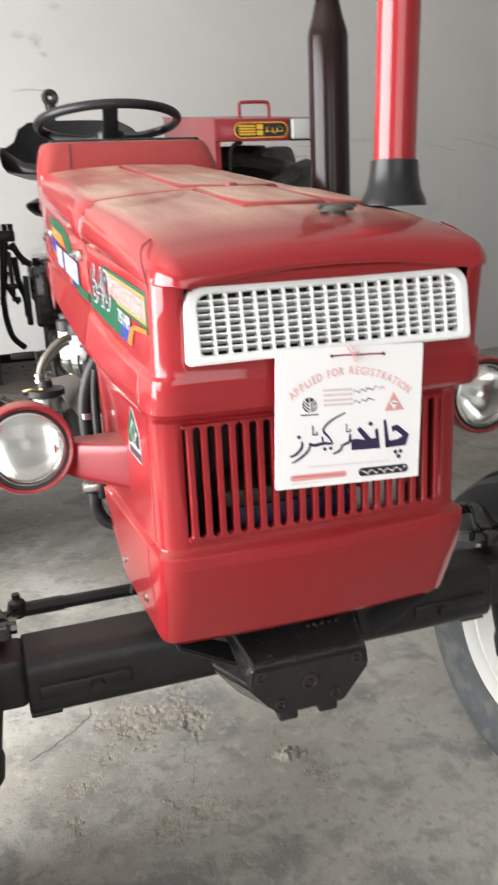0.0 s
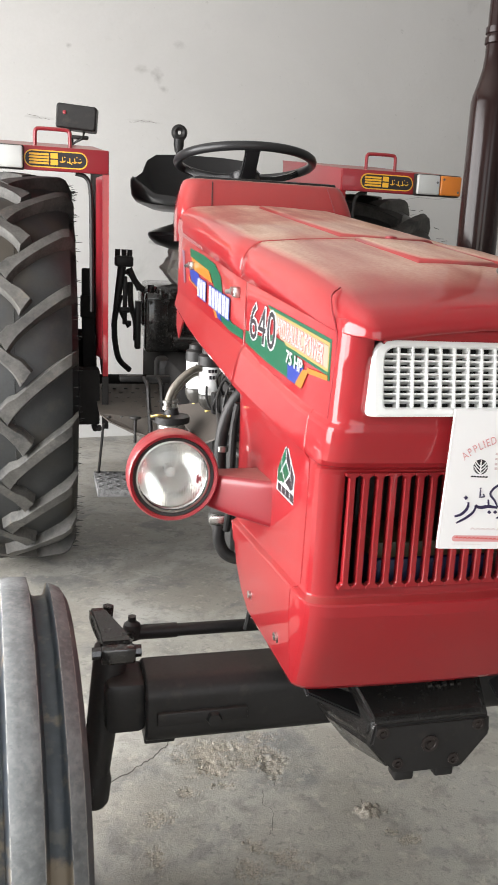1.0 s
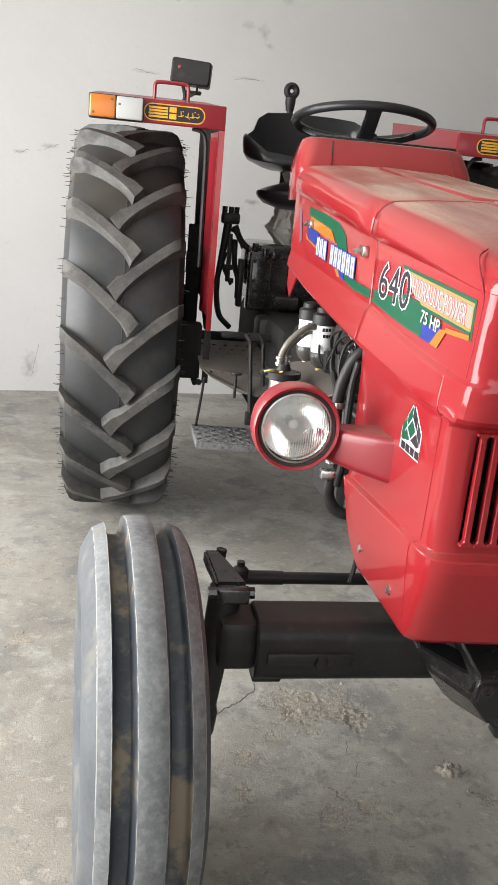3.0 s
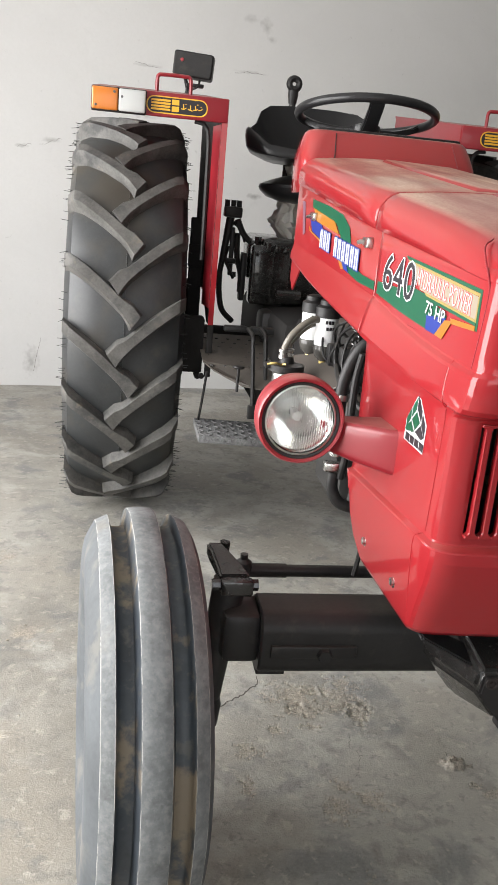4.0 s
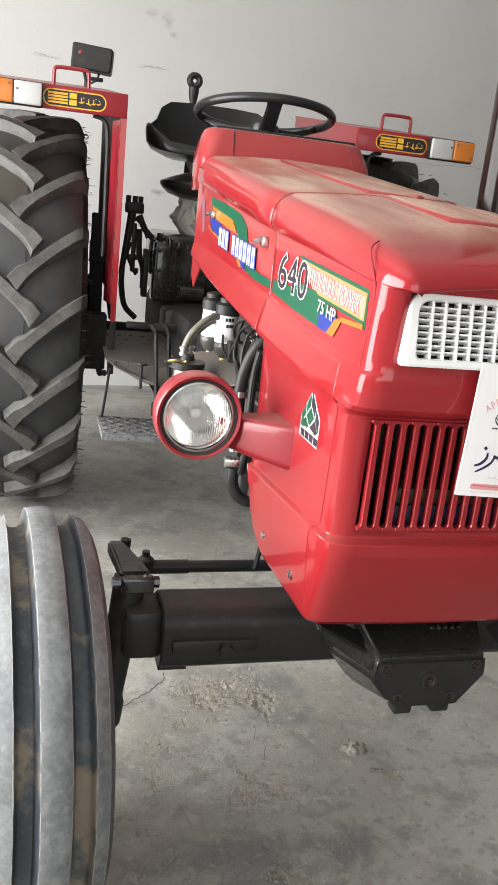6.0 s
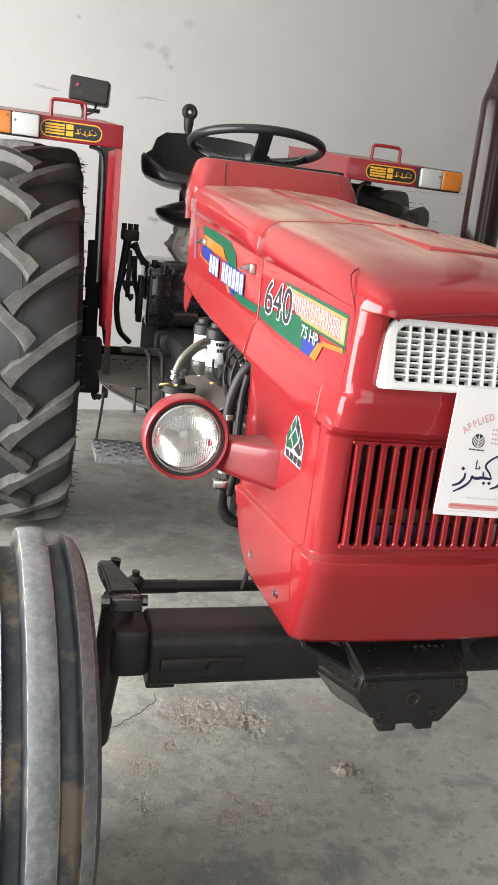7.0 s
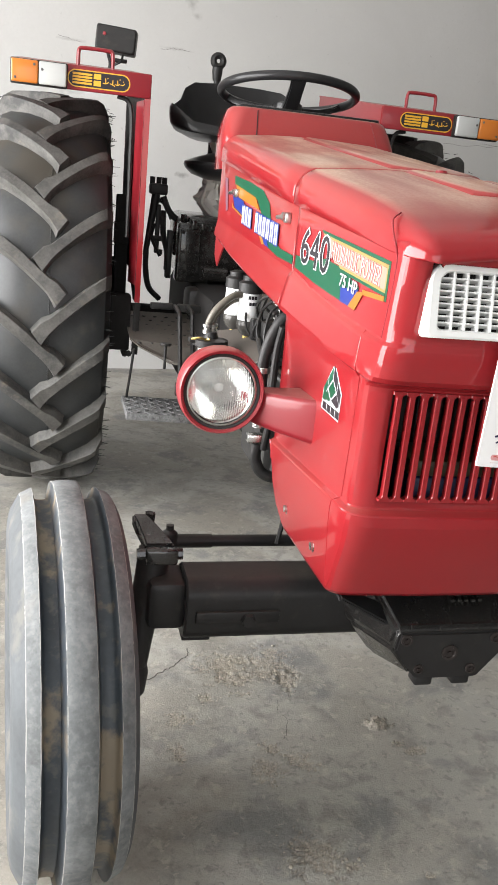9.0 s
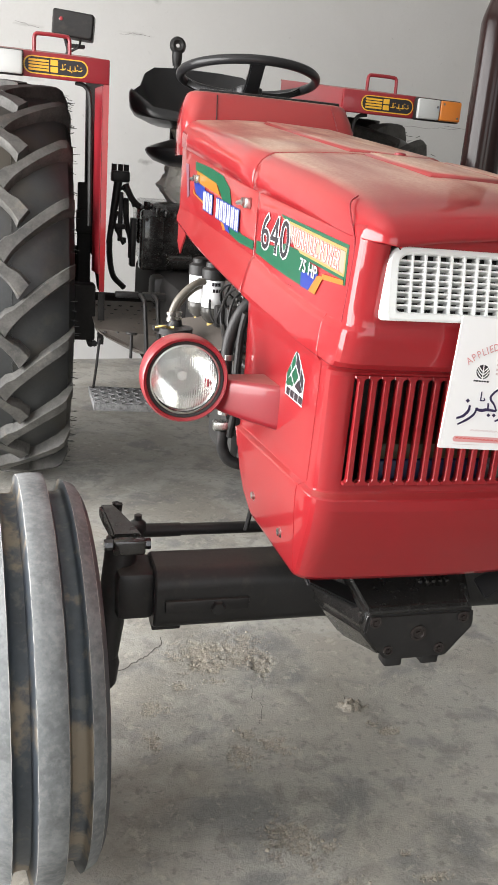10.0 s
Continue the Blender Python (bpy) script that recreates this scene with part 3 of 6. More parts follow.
tractor = thing("tractor", (0, 1.2, 0), "red farm tractor with dusty bonnet, white grille and black axle", "tractor")


def top_z(y):
    return 1.252 + 0.12 * y


def lid_low(y):
    return float(np.interp(y, [-0.16, -0.09, 0.323, 0.431, 1.158, 1.3], [1.181, 1.186, 1.225, 1.234, 1.318, 1.334]))


def belt_top(y):
    return float(np.interp(y, [-0.07, 0.154, 0.375, 1.242], [1.079, 1.094, 1.112, 1.172]))


def belt_low(y):
    return float(np.interp(y, [-0.07, -0.03, 0.13, 0.43, 0.75, 1.19], [1.010, 1.013, 1.024, 1.045, 1.076, 1.124]))


def crown(x, w=HOOD_W):
    return 0.018 * (1 - (x / w) ** 2)


def lid_section(y, w, drop=0.0, r=0.05, low=None):
    zl = lid_low(y) if low is None else low
    t = top_z(y) - drop
    r = max(0.004, min(r, t - zl - 0.002))
    half = [(-w, zl)]
    for k in range(7):
        a = radians(180 - 90 * k / 6)
        half.append((-w + r + r * math.cos(a), t - r + r * math.sin(a)))
    for x in (-0.14, -0.07):
        half.append((x, t + crown(x, w) - crown(-w + r, w)))
    mid = [(0, t + crown(0, w) - crown(-w + r, w))]
    pts = half + mid + [(-x, z) for x, z in reversed(half)]
    return [Vector((x, y, z)) for x, z in pts]


def build_bonnet():
    bm = bmesh.new()
    loops = [lid_section(-0.1505, 0.206, 0.053, 0.004, 1.181), lid_section(-0.1515, 0.212, 0.047, 0.008, 1.181), lid_section(-0.1495, 0.221, 0.038, 0.014, 1.182),
             lid_section(-0.144, 0.230, 0.029, 0.022, 1.184), lid_section(-0.134, 0.239, 0.022, 0.030, 1.184), lid_section(-0.118, 0.246, 0.017, 0.036, 1.185), lid_section(-0.097, 0.2505, 0.0135, 0.042, 1.187), lid_section(-0.08, 0.2515, 0.0115),
             *[lid_section(y, 0.252, d) for y, d in ((-0.06, 0.0095), (-0.02, 0.0065), (0.03, 0.0035), (0.1, 0.001), (0.2, 0.0), (0.3, 0.0), (0.38, 0.0))], lid_section(0.412, 0.252), lid_section(0.418, 0.249, 0.003)]
    rings(bm, loops, False)
    bonnet = part("bonnet", bm, RED, tractor, "glossy red front bonnet with a layer of dust", solid=0.004)
    bm = bmesh.new()
    loops = [lid_section(0.424, 0.249, 0.003), lid_section(0.43, 0.252), *[lid_section(y, 0.252) for y in (0.55, 0.7, 0.85, 1.0, 1.1, 1.19)], lid_section(1.20, 0.248, 0.01)]
    rings(bm, loops, False)
    rear = part("rear_bonnet", bm, RED, tractor, "dusty red rear bonnet", solid=0.004)
    # pressed panels on top
    for name, x0, x1, y0, y1, par in (("pressed_panel", -0.045, 0.105, 0.11, 0.40, bonnet), ("pressed_panel", 0.115, 0.205, 0.13, 0.40, bonnet), ("pressed_panel", -0.055, 0.150, 0.45, 1.10, rear)):
        bm = bmesh.new()
        rows = []
        for ins, lift in ((0.0, -0.004), (0.006, 0.004), (0.012, 0.0065), (0.020, 0.007)):
            rows.append([Vector((x, y, top_z(y) + crown(x) - crown(0.2) + lift)) for x, y in
                         ((x0 + ins, y0 + ins), (x1 - ins, y0 + ins), (x1 - ins, y1 - ins), (x0 + ins, y1 - ins))])
        rings(bm, rows, True, True)
        part(name, bm, RED, par, smooth=50)
    bm = bmesh.new()
    lathe(bm, [(0.012, 0), (0.011, 0.004), (0.006, 0.006)], (0.035, 0.405, top_z(0.405) + 0.016), (0, 0, 1), 14)
    part("stop_button", bm, RED_DULL, bonnet)
    # darker red tubes stand in for the shaded groove where the nose hood meets the flank
    for s in (-1, 1):
        bm = bmesh.new()
        tube(bm, [(s * 0.2499, -0.0790, 1.069), (s * 0.2497, -0.092, 1.14), (s * 0.2503, -0.096, 1.175), (s * 0.2518, -0.090, 1.192), (s * 0.2512, -0.070, 1.214), (s * 0.2425, -0.044, 1.230), (s * 0.226, -0.03, 1.2392)], 0.0014, 6)
        part("corner_seam", bm, RED_DULL, bonnet)
    # filler cap
    bm = bmesh.new()
    z = top_z(0.02) - 0.004
    lathe(bm, [(0.014, 0), (0.014, 0.012), (0.026, 0.012), (0.027, 0.016), (0.024, 0.02), (0.010, 0.023)], (0.070, 0.010, z), (0, 0, 1), 24)
    box(bm, (0.038, 0.004, z + 0.016), (0.102, 0.016, z + 0.024), 0.003)
    part("filler_cap", bm, PLATE, bonnet, "dusty metal filler cap")
    # cowl in front of the steering wheel
    bm = bmesh.new()
    loops = []
    for z, w, yf, r in ((1.30, 0.2490, 1.172, 0.03), (1.36, 0.2490, 1.170, 0.03), (1.378, 0.249, 1.170, 0.034), (1.40, 0.248, 1.176, 0.04), (1.43, 0.241, 1.190, 0.045), (1.452, 0.234, 1.202, 0.048), (1.463, 0.229, 1.209, 0.048), (1.469, 0.222, 1.217, 0.045), (1.471, 0.212, 1.228, 0.04)):
        half = [(-w + 0.012, 1.37), (-w + 0.004, 1.30), (-w, yf + r + 0.03)] + [(-w + r - r * math.cos(radians(a)), yf + r - r * math.sin(radians(a))) for a in range(0, 91, 15)] + [(-0.1, yf - 0.002)]
        pts = half + [(0.0, yf - 0.003)] + [(-x, y) for x, y in reversed(half)]
        loops.append([Vector((x, y, z)) for x, y in pts])
    rings(bm, loops, False)
    cowl = part("instrument_cowl", bm, RED, tractor, "red sheet-metal instrument cowl", solid=0.004, smooth=50)
    bm = bmesh.new()
    box(bm, (-0.205, 1.225, 1.462), (0.205, 1.37, 1.477), 0.005)
    part("dashboard", bm, BLACK_GLOSS, cowl)
    bm = bmesh.new()
    tube(bm, [(-0.158, 1.2055, 1.462), (-0.162, 1.181, 1.415), (-0.165, 1.164, 1.376)], 0.0013, 5)
    part("cowl_seam", bm, BLACK, cowl)
    for x in (0.172,):
        bm = bmesh.new()
        tube(bm, [(x, 1.2055, 1.462), (x + 0.012, 1.181, 1.415), (x + 0.02, 1.164, 1.376)], 0.0013, 5)
        part("cowl_seam", bm, RED_DULL, cowl)


NOSE_RINGS = [  # height, front face, half-width
    (1.204, -0.128, 0.2495), (1.190, -0.131, 0.250), (1.140, -0.124, 0.250), (1.088, -0.117, 0.250), (1.070, -0.1165, 0.2500), (1.067, -0.1170, 0.2512),
    (1.062, -0.1185, 0.2555), (1.057, -0.1190, 0.2575), (1.030, -0.117, 0.2600), (1.016, -0.113, 0.2605), (1.008, -0.104, 0.2590), (1.003, -0.084, 0.2535), (0.999, -0.074, 0.2518), (0.994, -0.067, 0.2512), (0.987, -0.064, 0.251),
    (0.900, -0.062, 0.250), (0.822, -0.060, 0.250), (0.806, -0.0605, 0.2503), (0.8035, -0.0625, 0.251), (0.7985, -0.0775, 0.2575), (0.7960, -0.0800, 0.2592), (0.780, -0.0805, 0.2597),
    (0.740, -0.070, 0.2585), (0.690, -0.048, 0.2565), (0.643, -0.028, 0.254), (0.634, -0.018, 0.250), (0.628, 0.0, 0.240)]


def ring_z(z, y):
    """The belt climbs towards the rear, the chin line falls a little."""
    k = max(0.0, y + 0.07)
    if 1.0 < z < 1.071:
        return z + (0.0305 + 0.0145 * (z - 1.003) / 0.064) * (k / 0.45) ** 1.6
    if 0.77 < z < 0.81:
        return z - 0.055 * k
    return z


def nose_low(y):
    return float(np.interp(y, [-0.05, 0.0, 0.08, 0.19, 0.265, 0.315, 0.352, 0.38], [0.628, 0.624, 0.614, 0.612, 0.632, 0.668, 0.715, 0.775]))


def build_nose():
    bm = bmesh.new()
    rows = []
    for z, yf, w in NOSE_RINGS:
        flare = 0.0105 * min(1.0, max(0.0, (1.066 - z) / 0.05)) if z > 1.005 else 0.0
        half = [(-w - flare * max(0.0, y) / 0.38, y) for y in (0.38, 0.364, 0.34, 0.31, 0.26, 0.19, 0.12, 0.06, 0.02)]
        for k in range(7):
            a = radians(180 + 90 * k / 6)
            half.append((-0.2115 + (w - 0.2115) * math.cos(a), yf + 0.030 + 0.030 * math.sin(a)))
        half.append((-0.1, yf - 0.006))
        pts = half + [(0, yf - 0.008)] + [(-x, y) for x, y in reversed(half)]
        rows.append([bm.verts.new((x, y, max((lid_low(y) + 0.004 if y > -0.07 else z) if z > 1.2 else min(ring_z(z, y), lid_low(y) - 0.002), nose_low(y)))) for x, y in pts])
    n = len(rows[0])
    first, last = 15, n - 16  # the flat front between the corners
    for j in range(len(rows) - 1):
        z0 = NOSE_RINGS[j][0]
        hole = 1.088 < z0 <= 1.190 or 0.822 < z0 <= 0.987
        for i in range(n - 1):
            if hole and first <= i < last:
                continue
            try:
                bm.faces.new((rows[j][i], rows[j][i + 1], rows[j + 1][i + 1], rows[j + 1][i]))
            except ValueError:
                pass
    bmesh.ops.remove_doubles(bm, verts=bm.verts, dist=0.0004)
    nose = part("nose_cowl", bm, RED, tractor, "glossy red nose cowl with a slatted air intake", solid=0.004, smooth=15)
    # vertical slats of the lower intake, each slot with rounded ends
    count, wide = 20, 0.424
    pitch = wide / count
    bm = bmesh.new()
    hw, gap = 0.0050, pitch / 2 - 0.0050
    side = [(pitch / 2 + 0.0003, 0.0855), (pitch / 2 + 0.0003, 0.0815)] + [(hw + gap * (1 - math.sin(radians(a))), 0.0815 - gap * (1 - math.cos(radians(a)))) for a in (15, 35, 55, 75, 90)]
    right = side + [(x, -z) for x, z in reversed(side)]
    out = right + [(-x, z) for x, z in reversed(right)]
    rings(bm, [[Vector((x, 0.006, z)) for x, z in out], [Vector((x, -0.0030, z)) for x, z in out], [Vector((x - math.copysign(0.0012, x), -0.0048, z)) for x, z in out]], True, True)
    bmesh.ops.recalc_face_normals(bm, faces=bm.faces)
    me = bpy.data.meshes.new("slat")
    bm.to_mesh(me)
    bm.free()
    me.materials.append(RED)
    for k in range(count):
        x = -wide / 2 + pitch * (k + 0.5)
        piece("slat", me, (x, -0.0640 - 0.005 * (1 - (x / 0.212) ** 2), 0.9045), nose)
    # vertical seam and screws on the side
    for s in (-1, 1):
        bm = bmesh.new()
        tube(bm, [(s * 0.2520, -0.0225, 1.000), (s * 0.2512, -0.022, 0.98), (s * 0.2503, -0.018, 0.92), (s * 0.2502, -0.012, 0.806)], 0.0010, 5)
        part("side_seam", bm, RED, nose)
        bm = bmesh.new()
        tube(bm, [(s * 0.2506, -0.006, 0.802), (s * 0.2565, 0.002, 0.7955), (s * 0.2597, 0.008, 0.785), (s * 0.2586, 0.008, 0.74), (s * 0.2563, 0.003, 0.69), (s * 0.2535, 0.0, 0.643)], 0.0008, 5)
        part("chin_seam", bm, RED, nose)
        bm = bmesh.new()
        tube(bm, [(s * 0.2503, -0.020, 1.071), (s * 0.2558, -0.0205, 1.062), (s * 0.2580, -0.021, 1.055), (s * 0.2602, -0.021, 1.030), (s * 0.2606, -0.0215, 1.016), (s * 0.2588, -0.022, 1.008), (s * 0.2535, -0.0225, 1.002)], 0.0010, 5)
        part("band_seam", bm, RED, nose)
        for y, z in ((0.236, 0.683), (0.073, 0.681)):
            bm = bmesh.new()
            lathe(bm, [(0.011, 0.0), (0.011, 0.003), (0.007, 0.004), (0.007, 0.008), (0.003, 0.009)], (s * 0.2525, y, z), (s, 0, 0), 14)
            part("screw", bm, STEEL, nose)
    # white grille
    bm = bmesh.new()
    gm = Matrix.Translation((0, -0.1285, 1.1325)) @ Matrix.Rotation(-math.atan(0.17), 4, "X")

    def outline_of(w, h, top, low):
        pts = []
        for sx, sz, r, a0 in ((1, 1, top, 0), (-1, 1, top, 90), (-1, -1, low, 180), (1, -1, low, 270)):
            pts += [(sx * (w / 2 - r) + r * math.cos(radians(a0 + 15 * q)), sz * (h / 2 - r) + r * math.sin(radians(a0 + 15 * q))) for q in range(7)]
        return pts

    outer, inner = outline_of(0.4240, 0.100, 0.026, 0.008), outline_of(0.388, 0.076, 0.016, 0.006)
    loops = []
    for outline, d in ((outer, 0.02), (outer, -0.003), (outline_of(0.4170, 0.094, 0.023, 0.007), -0.006), (outline_of(0.3945, 0.081, 0.018, 0.006), -0.006), (inner, -0.002), (inner, 0.012)):
        loops.append([gm @ Vector((x, d, z)) for x, z in outline])
    rings(bm, loops, True, False)
    grille = part("grille", bm, WHITE_PLASTIC, tractor, "white plastic grille with a fine lattice")
    bm = bmesh.new()
    box(bm, (-0.0019, -0.0035, -0.039), (0.0019, 0.012, 0.039), 0.0006, 1)
    me_v = bpy.data.meshes.new("upright")
    bm.to_mesh(me_v)
    bm.free()
    me_v.materials.append(WHITE_PLASTIC)
    for k in range(1, 19):
        piece("upright", me_v, gm @ Vector((-0.194 + 0.388 * k / 19, 0, 0)), grille, gm.to_euler())
    bm = bmesh.new()
    box(bm, (-0.195, -0.0025, -0.0011), (0.195, 0.013, 0.0011), m=Matrix.Rotation(radians(-14), 4, "X"))
    me_h = bpy.data.meshes.new("crossbar")
    bm.to_mesh(me_h)
    bm.free()
    me_h.materials.append(WHITE_PLASTIC)
    for k in range(1, 9):
        piece("crossbar", me_h, gm @ Vector((0, 0, -0.038 + 0.076 * k / 9)), grille, gm.to_euler())
    # black sheet added behind the lattice, in place of the interior's shade
    bm = bmesh.new()
    box(bm, (-0.2, 0.03, -0.05), (0.2, 0.035, 0.05), m=gm)
    part("mesh_backing", bm, BLACK, grille)
    # what stands behind the slats
    bm = bmesh.new()
    box(bm, (-0.22, 0.12, 0.66), (0.22, 0.20, 1.16), 0.006)
    radiator = part("radiator", bm, BLACK, tractor, "black finned radiator core")
    bm = bmesh.new()
    box(bm, (-0.002, -0.005, -0.21), (0.002, 0.005, 0.21))
    me = bpy.data.meshes.new("fin")
    bm.to_mesh(me)
    bm.free()
    me.materials.append(BLACK)
    for k in range(24):
        piece("fin", me, (-0.20 + 0.40 * k / 23, 0.116, 0.89), radiator)
    for name, lo, hi, m in (("battery", (-0.12, 0.0, 0.70), (0.08, 0.10, 0.835), BATTERY_BLUE), ("battery_cover", (-0.13, -0.005, 0.836), (0.11, 0.10, 0.865), BATTERY_YELLOW),
                            ("coolant_bottle", (0.09, 0.0, 0.70), (0.17, 0.10, 0.90), BAG)):
        bm = bmesh.new()
        box(bm, lo, hi, 0.008)
        part(name, bm, m, tractor)


def build_side_panels():
    for s in (-1, 1):
        bm = bmesh.new()
        loops = []
        for y in (0.382, 0.386, 0.5, 0.7, 0.9, 1.05, 1.185, 1.19):
            inset = 0.003 if y in (0.382, 1.19) else 0.0
            zu, zl = belt_top(y), belt_low(y)
            prof = [(lid_low(y) + 0.004, 0.2495), (zu + 0.003, 0.2495), (zu - 0.001, 0.2500), (zu - 0.008, 0.2530), (zl + 0.016, 0.2685), (zl + 0.005, 0.2710), (zl, 0.2690), (zl - 0.002, 0.245)]
            flare = float(np.interp(y, [0.85, 1.19], [1.0, 0.3]))
            loops.append([Vector((s * (0.2495 + (w - 0.2495) * flare - inset), y, z)) for z, w in prof])
        rings(bm, loops, False)
        panel = part("side_panel", bm, RED, tractor, "red engine side panel with coloured stripes", solid=0.003, smooth=14)
        bm = bmesh.new()
        slab(bm, [(s * 0.246, 1.190, 1.14), (s * 0.246, 1.190, 1.07), (s * 0.246, 1.150, 1.04), (s * 0.246, 1.06, 1.112)], (s, 0, 0), 0.004)
        part("panel_foot", bm, RED, panel)
        for y, z in ((0.438, 1.208), (0.93, 1.243)):
            bm = bmesh.new()
            rod(bm, (s * 0.249, y, z), (s * 0.266, y, z), 0.008)
            tube(bm, [(s * 0.262, y + 0.002, z), (s * 0.266, y + 0.03, z - 0.003), (s * 0.258, y + 0.055, z - 0.004)], 0.0045, 8)
            box(bm, (min(s * 0.249, s * 0.262), y - 0.012, z - 0.012), (max(s * 0.249, s * 0.262), y + 0.008, z + 0.008), 0.003)
            part("catch", bm, STEEL, panel, "chromed spring catch")


def side_decal(name, outline, mat, level, parent, s=-1):
    bm = bmesh.new()
    x = s * (0.2503 + 0.0004 * level)
    slab(bm, [(x, y, z) for y, z in outline], (s, 0, 0), 0.0004)
    return part(name, bm, mat, parent, smooth=0)


def side_pose(y, z, level, rise=0.0, s=-1):
    """A pose on the flank: letters run towards the nose and rise by some degrees."""
    m = Matrix(((0, 0, s, 0), (s, 0, 0, 0), (0, 1, 0, 0), (0, 0, 0, 1)))
    return Matrix.Translation((s * (0.2504 + 0.0004 * level), y, z)) @ m @ Matrix.Rotation(radians(rise), 4, "Z")


def build_decals():
    s = -1
    thin = tagged(side_decal("model_decal", [(0.366, 1.142), (0.366, 1.120), (0.24, 1.1055), (0.16, 1.099), (0.062, 1.0925), (0.030, 1.125), (0.12, 1.146), (0.20, 1.152), (0.25, 1.142)], GREEN, 1, tractor), "green, white and yellow model stripe sticker")
    side_decal("stripe", [(0.232, 1.1975), (-0.078, 1.1745), (-0.078, 1.169), (0.222, 1.192)], GREEN, 1, thin)
    side_decal("stripe", [(0.222, 1.192), (-0.072, 1.169), (-0.072, 1.1645), (0.212, 1.187)], YELLOW, 1, thin)
    side_decal("panel", [(0.205, 1.187), (-0.068, 1.1645), (-0.068, 1.1345), (0.15, 1.150)], PANEL_INK, 2, thin)
    side_decal("stripe", [(-0.072, 1.169), (-0.078, 1.169), (-0.078, 1.119), (-0.072, 1.120)], GREEN, 1, thin)
    side_decal("stripe", [(-0.068, 1.1645), (-0.072, 1.1645), (-0.072, 1.1295), (-0.068, 1.130)], YELLOW, 2, thin)
    side_decal("stripe", [(0.13, 1.149), (-0.068, 1.1345), (-0.068, 1.1305), (0.12, 1.144)], YELLOW, 3, thin)
    side_decal("stripe", [(0.12, 1.144), (-0.072, 1.1305), (-0.072, 1.126), (0.10, 1.138)], GREEN, 3, thin)
    side_decal("patch", [(0.108, 1.116), (0.030, 1.122), (0.060, 1.0925), (0.105, 1.0945)], BLUE, 2, thin)
    side_decal("patch", [(0.014, 1.1245), (-0.072, 1.126), (-0.072, 1.119), (0.008, 1.117)], ORANGE, 3.4, thin)
    side_decal("patch", [(0.034, 1.1190), (0.006, 1.1215), (0.036, 1.0905), (0.066, 1.0925)], ORANGE, 3, thin)
    for k, digit in enumerate("640"):
        y = 0.256 - 0.055 * (k - 1)
        z = 1.157 - 0.055 * (k - 1) * 0.044
        edge = writing("numeral", digit, 0.088, side_pose(y, z, 3, -2.5), WHITE_INK, thin, 0.056, bold=0.0028)
        writing("numeral_face", digit, 0.088, side_pose(y, z, 4.8, -2.5), BLACK_INK, edge, 0.046, bold=0.0)
    writing("lettering", "HYDRAULIC POWER", 0.040, side_pose(0.058, 1.1580, 3.2, -4.8), RED_INK, thin, 0.220, bold=0.0009)
    writing("lettering", "HYDRAULIC POWER", 0.040, side_pose(0.058, 1.1580, 4.6, -4.8), WHITE_INK, thin, 0.218, bold=-0.0006)
    writing("lettering", "75 HP", 0.028, side_pose(0.074, 1.124, 5.6, -5), WHITE_INK, thin, 0.080, bold=0.0003)
    # rear stripe, with the maker's name as plain blocks
    rear = tagged(side_decal("maker_decal", [(0.985, 1.283), (0.80, 1.268), (0.67, 1.252), (0.605, 1.228), (0.555, 1.160), (0.48, 1.144), (0.386, 1.139), (0.386, 1.123), (0.50, 1.127), (0.60, 1.140), (0.655, 1.196), (0.72, 1.232), (0.98, 1.262)], GREEN, 1, tractor), "green, blue and yellow maker stripe sticker")
    side_decal("patch", [(0.965, 1.262), (0.735, 1.236), (0.690, 1.210), (0.93, 1.232)], ORANGE, 2, rear)
    side_decal("patch", [(1.00, 1.240), (0.86, 1.224), (0.80, 1.182), (0.96, 1.206)], BLUE, 2, rear)
    side_decal("stripe", [(1.00, 1.218), (0.97, 1.206), (0.80, 1.182), (0.79, 1.174), (0.99, 1.205)], ORANGE, 2, rear)
    side_decal("patch", [(1.112, 1.278), (1.075, 1.276), (1.045, 1.198), (1.07, 1.192)], SKYBLUE, 2, rear)
    side_decal("patch", [(0.70, 1.175), (0.665, 1.172), (0.615, 1.142), (0.64, 1.140)], ORANGE, 3, rear)
    side_decal("patch", [(0.665, 1.172), (0.615, 1.168), (0.575, 1.138), (0.615, 1.142)], BLUE, 4, rear)
    for k in range(10):
        if k == 3:
            continue
        y = 0.845 - 0.036 * k
        z = 1.194 - 0.0028 * k
        side_decal("name_block", [(y + 0.017, z + 0.024), (y - 0.017, z + 0.022), (y - 0.019, z - 0.024), (y + 0.015, z - 0.022)], BLUE, 5, rear)
        for d in (0.009, -0.007):
            side_decal("name_block", [(y + d + 0.0055, z + 0.021), (y + d - 0.004, z + 0.020), (y + d - 0.0055, z - 0.021), (y + d + 0.004, z - 0.020)], WHITE_INK, 6.2, rear)
        h = (0.012, -0.010, 0.0, 0.0, 0.004, 0.012, -0.014, -0.014, 0.010, 0.013)[k]
        side_decal("name_block", [(y + 0.004, z + h + 0.005), (y - 0.004, z + h + 0.005), (y - 0.005, z + h - 0.004), (y + 0.003, z + h - 0.004)], WHITE_INK, 6.2, rear)
    # diamond emblem
    em = tagged(side_decal("emblem_decal", [(0.0876, 0.998), (0.0420, 0.956), (0.0433, 0.910), (0.1298, 0.912), (0.1285, 0.946)], WHITE_INK, 1, tractor), "white, green and black diamond emblem sticker")
    side_decal("facet", [(0.0868, 0.993), (0.0655, 0.973), (0.0655, 0.955), (0.0868, 0.972)], BLACK_INK, 2.2, em)
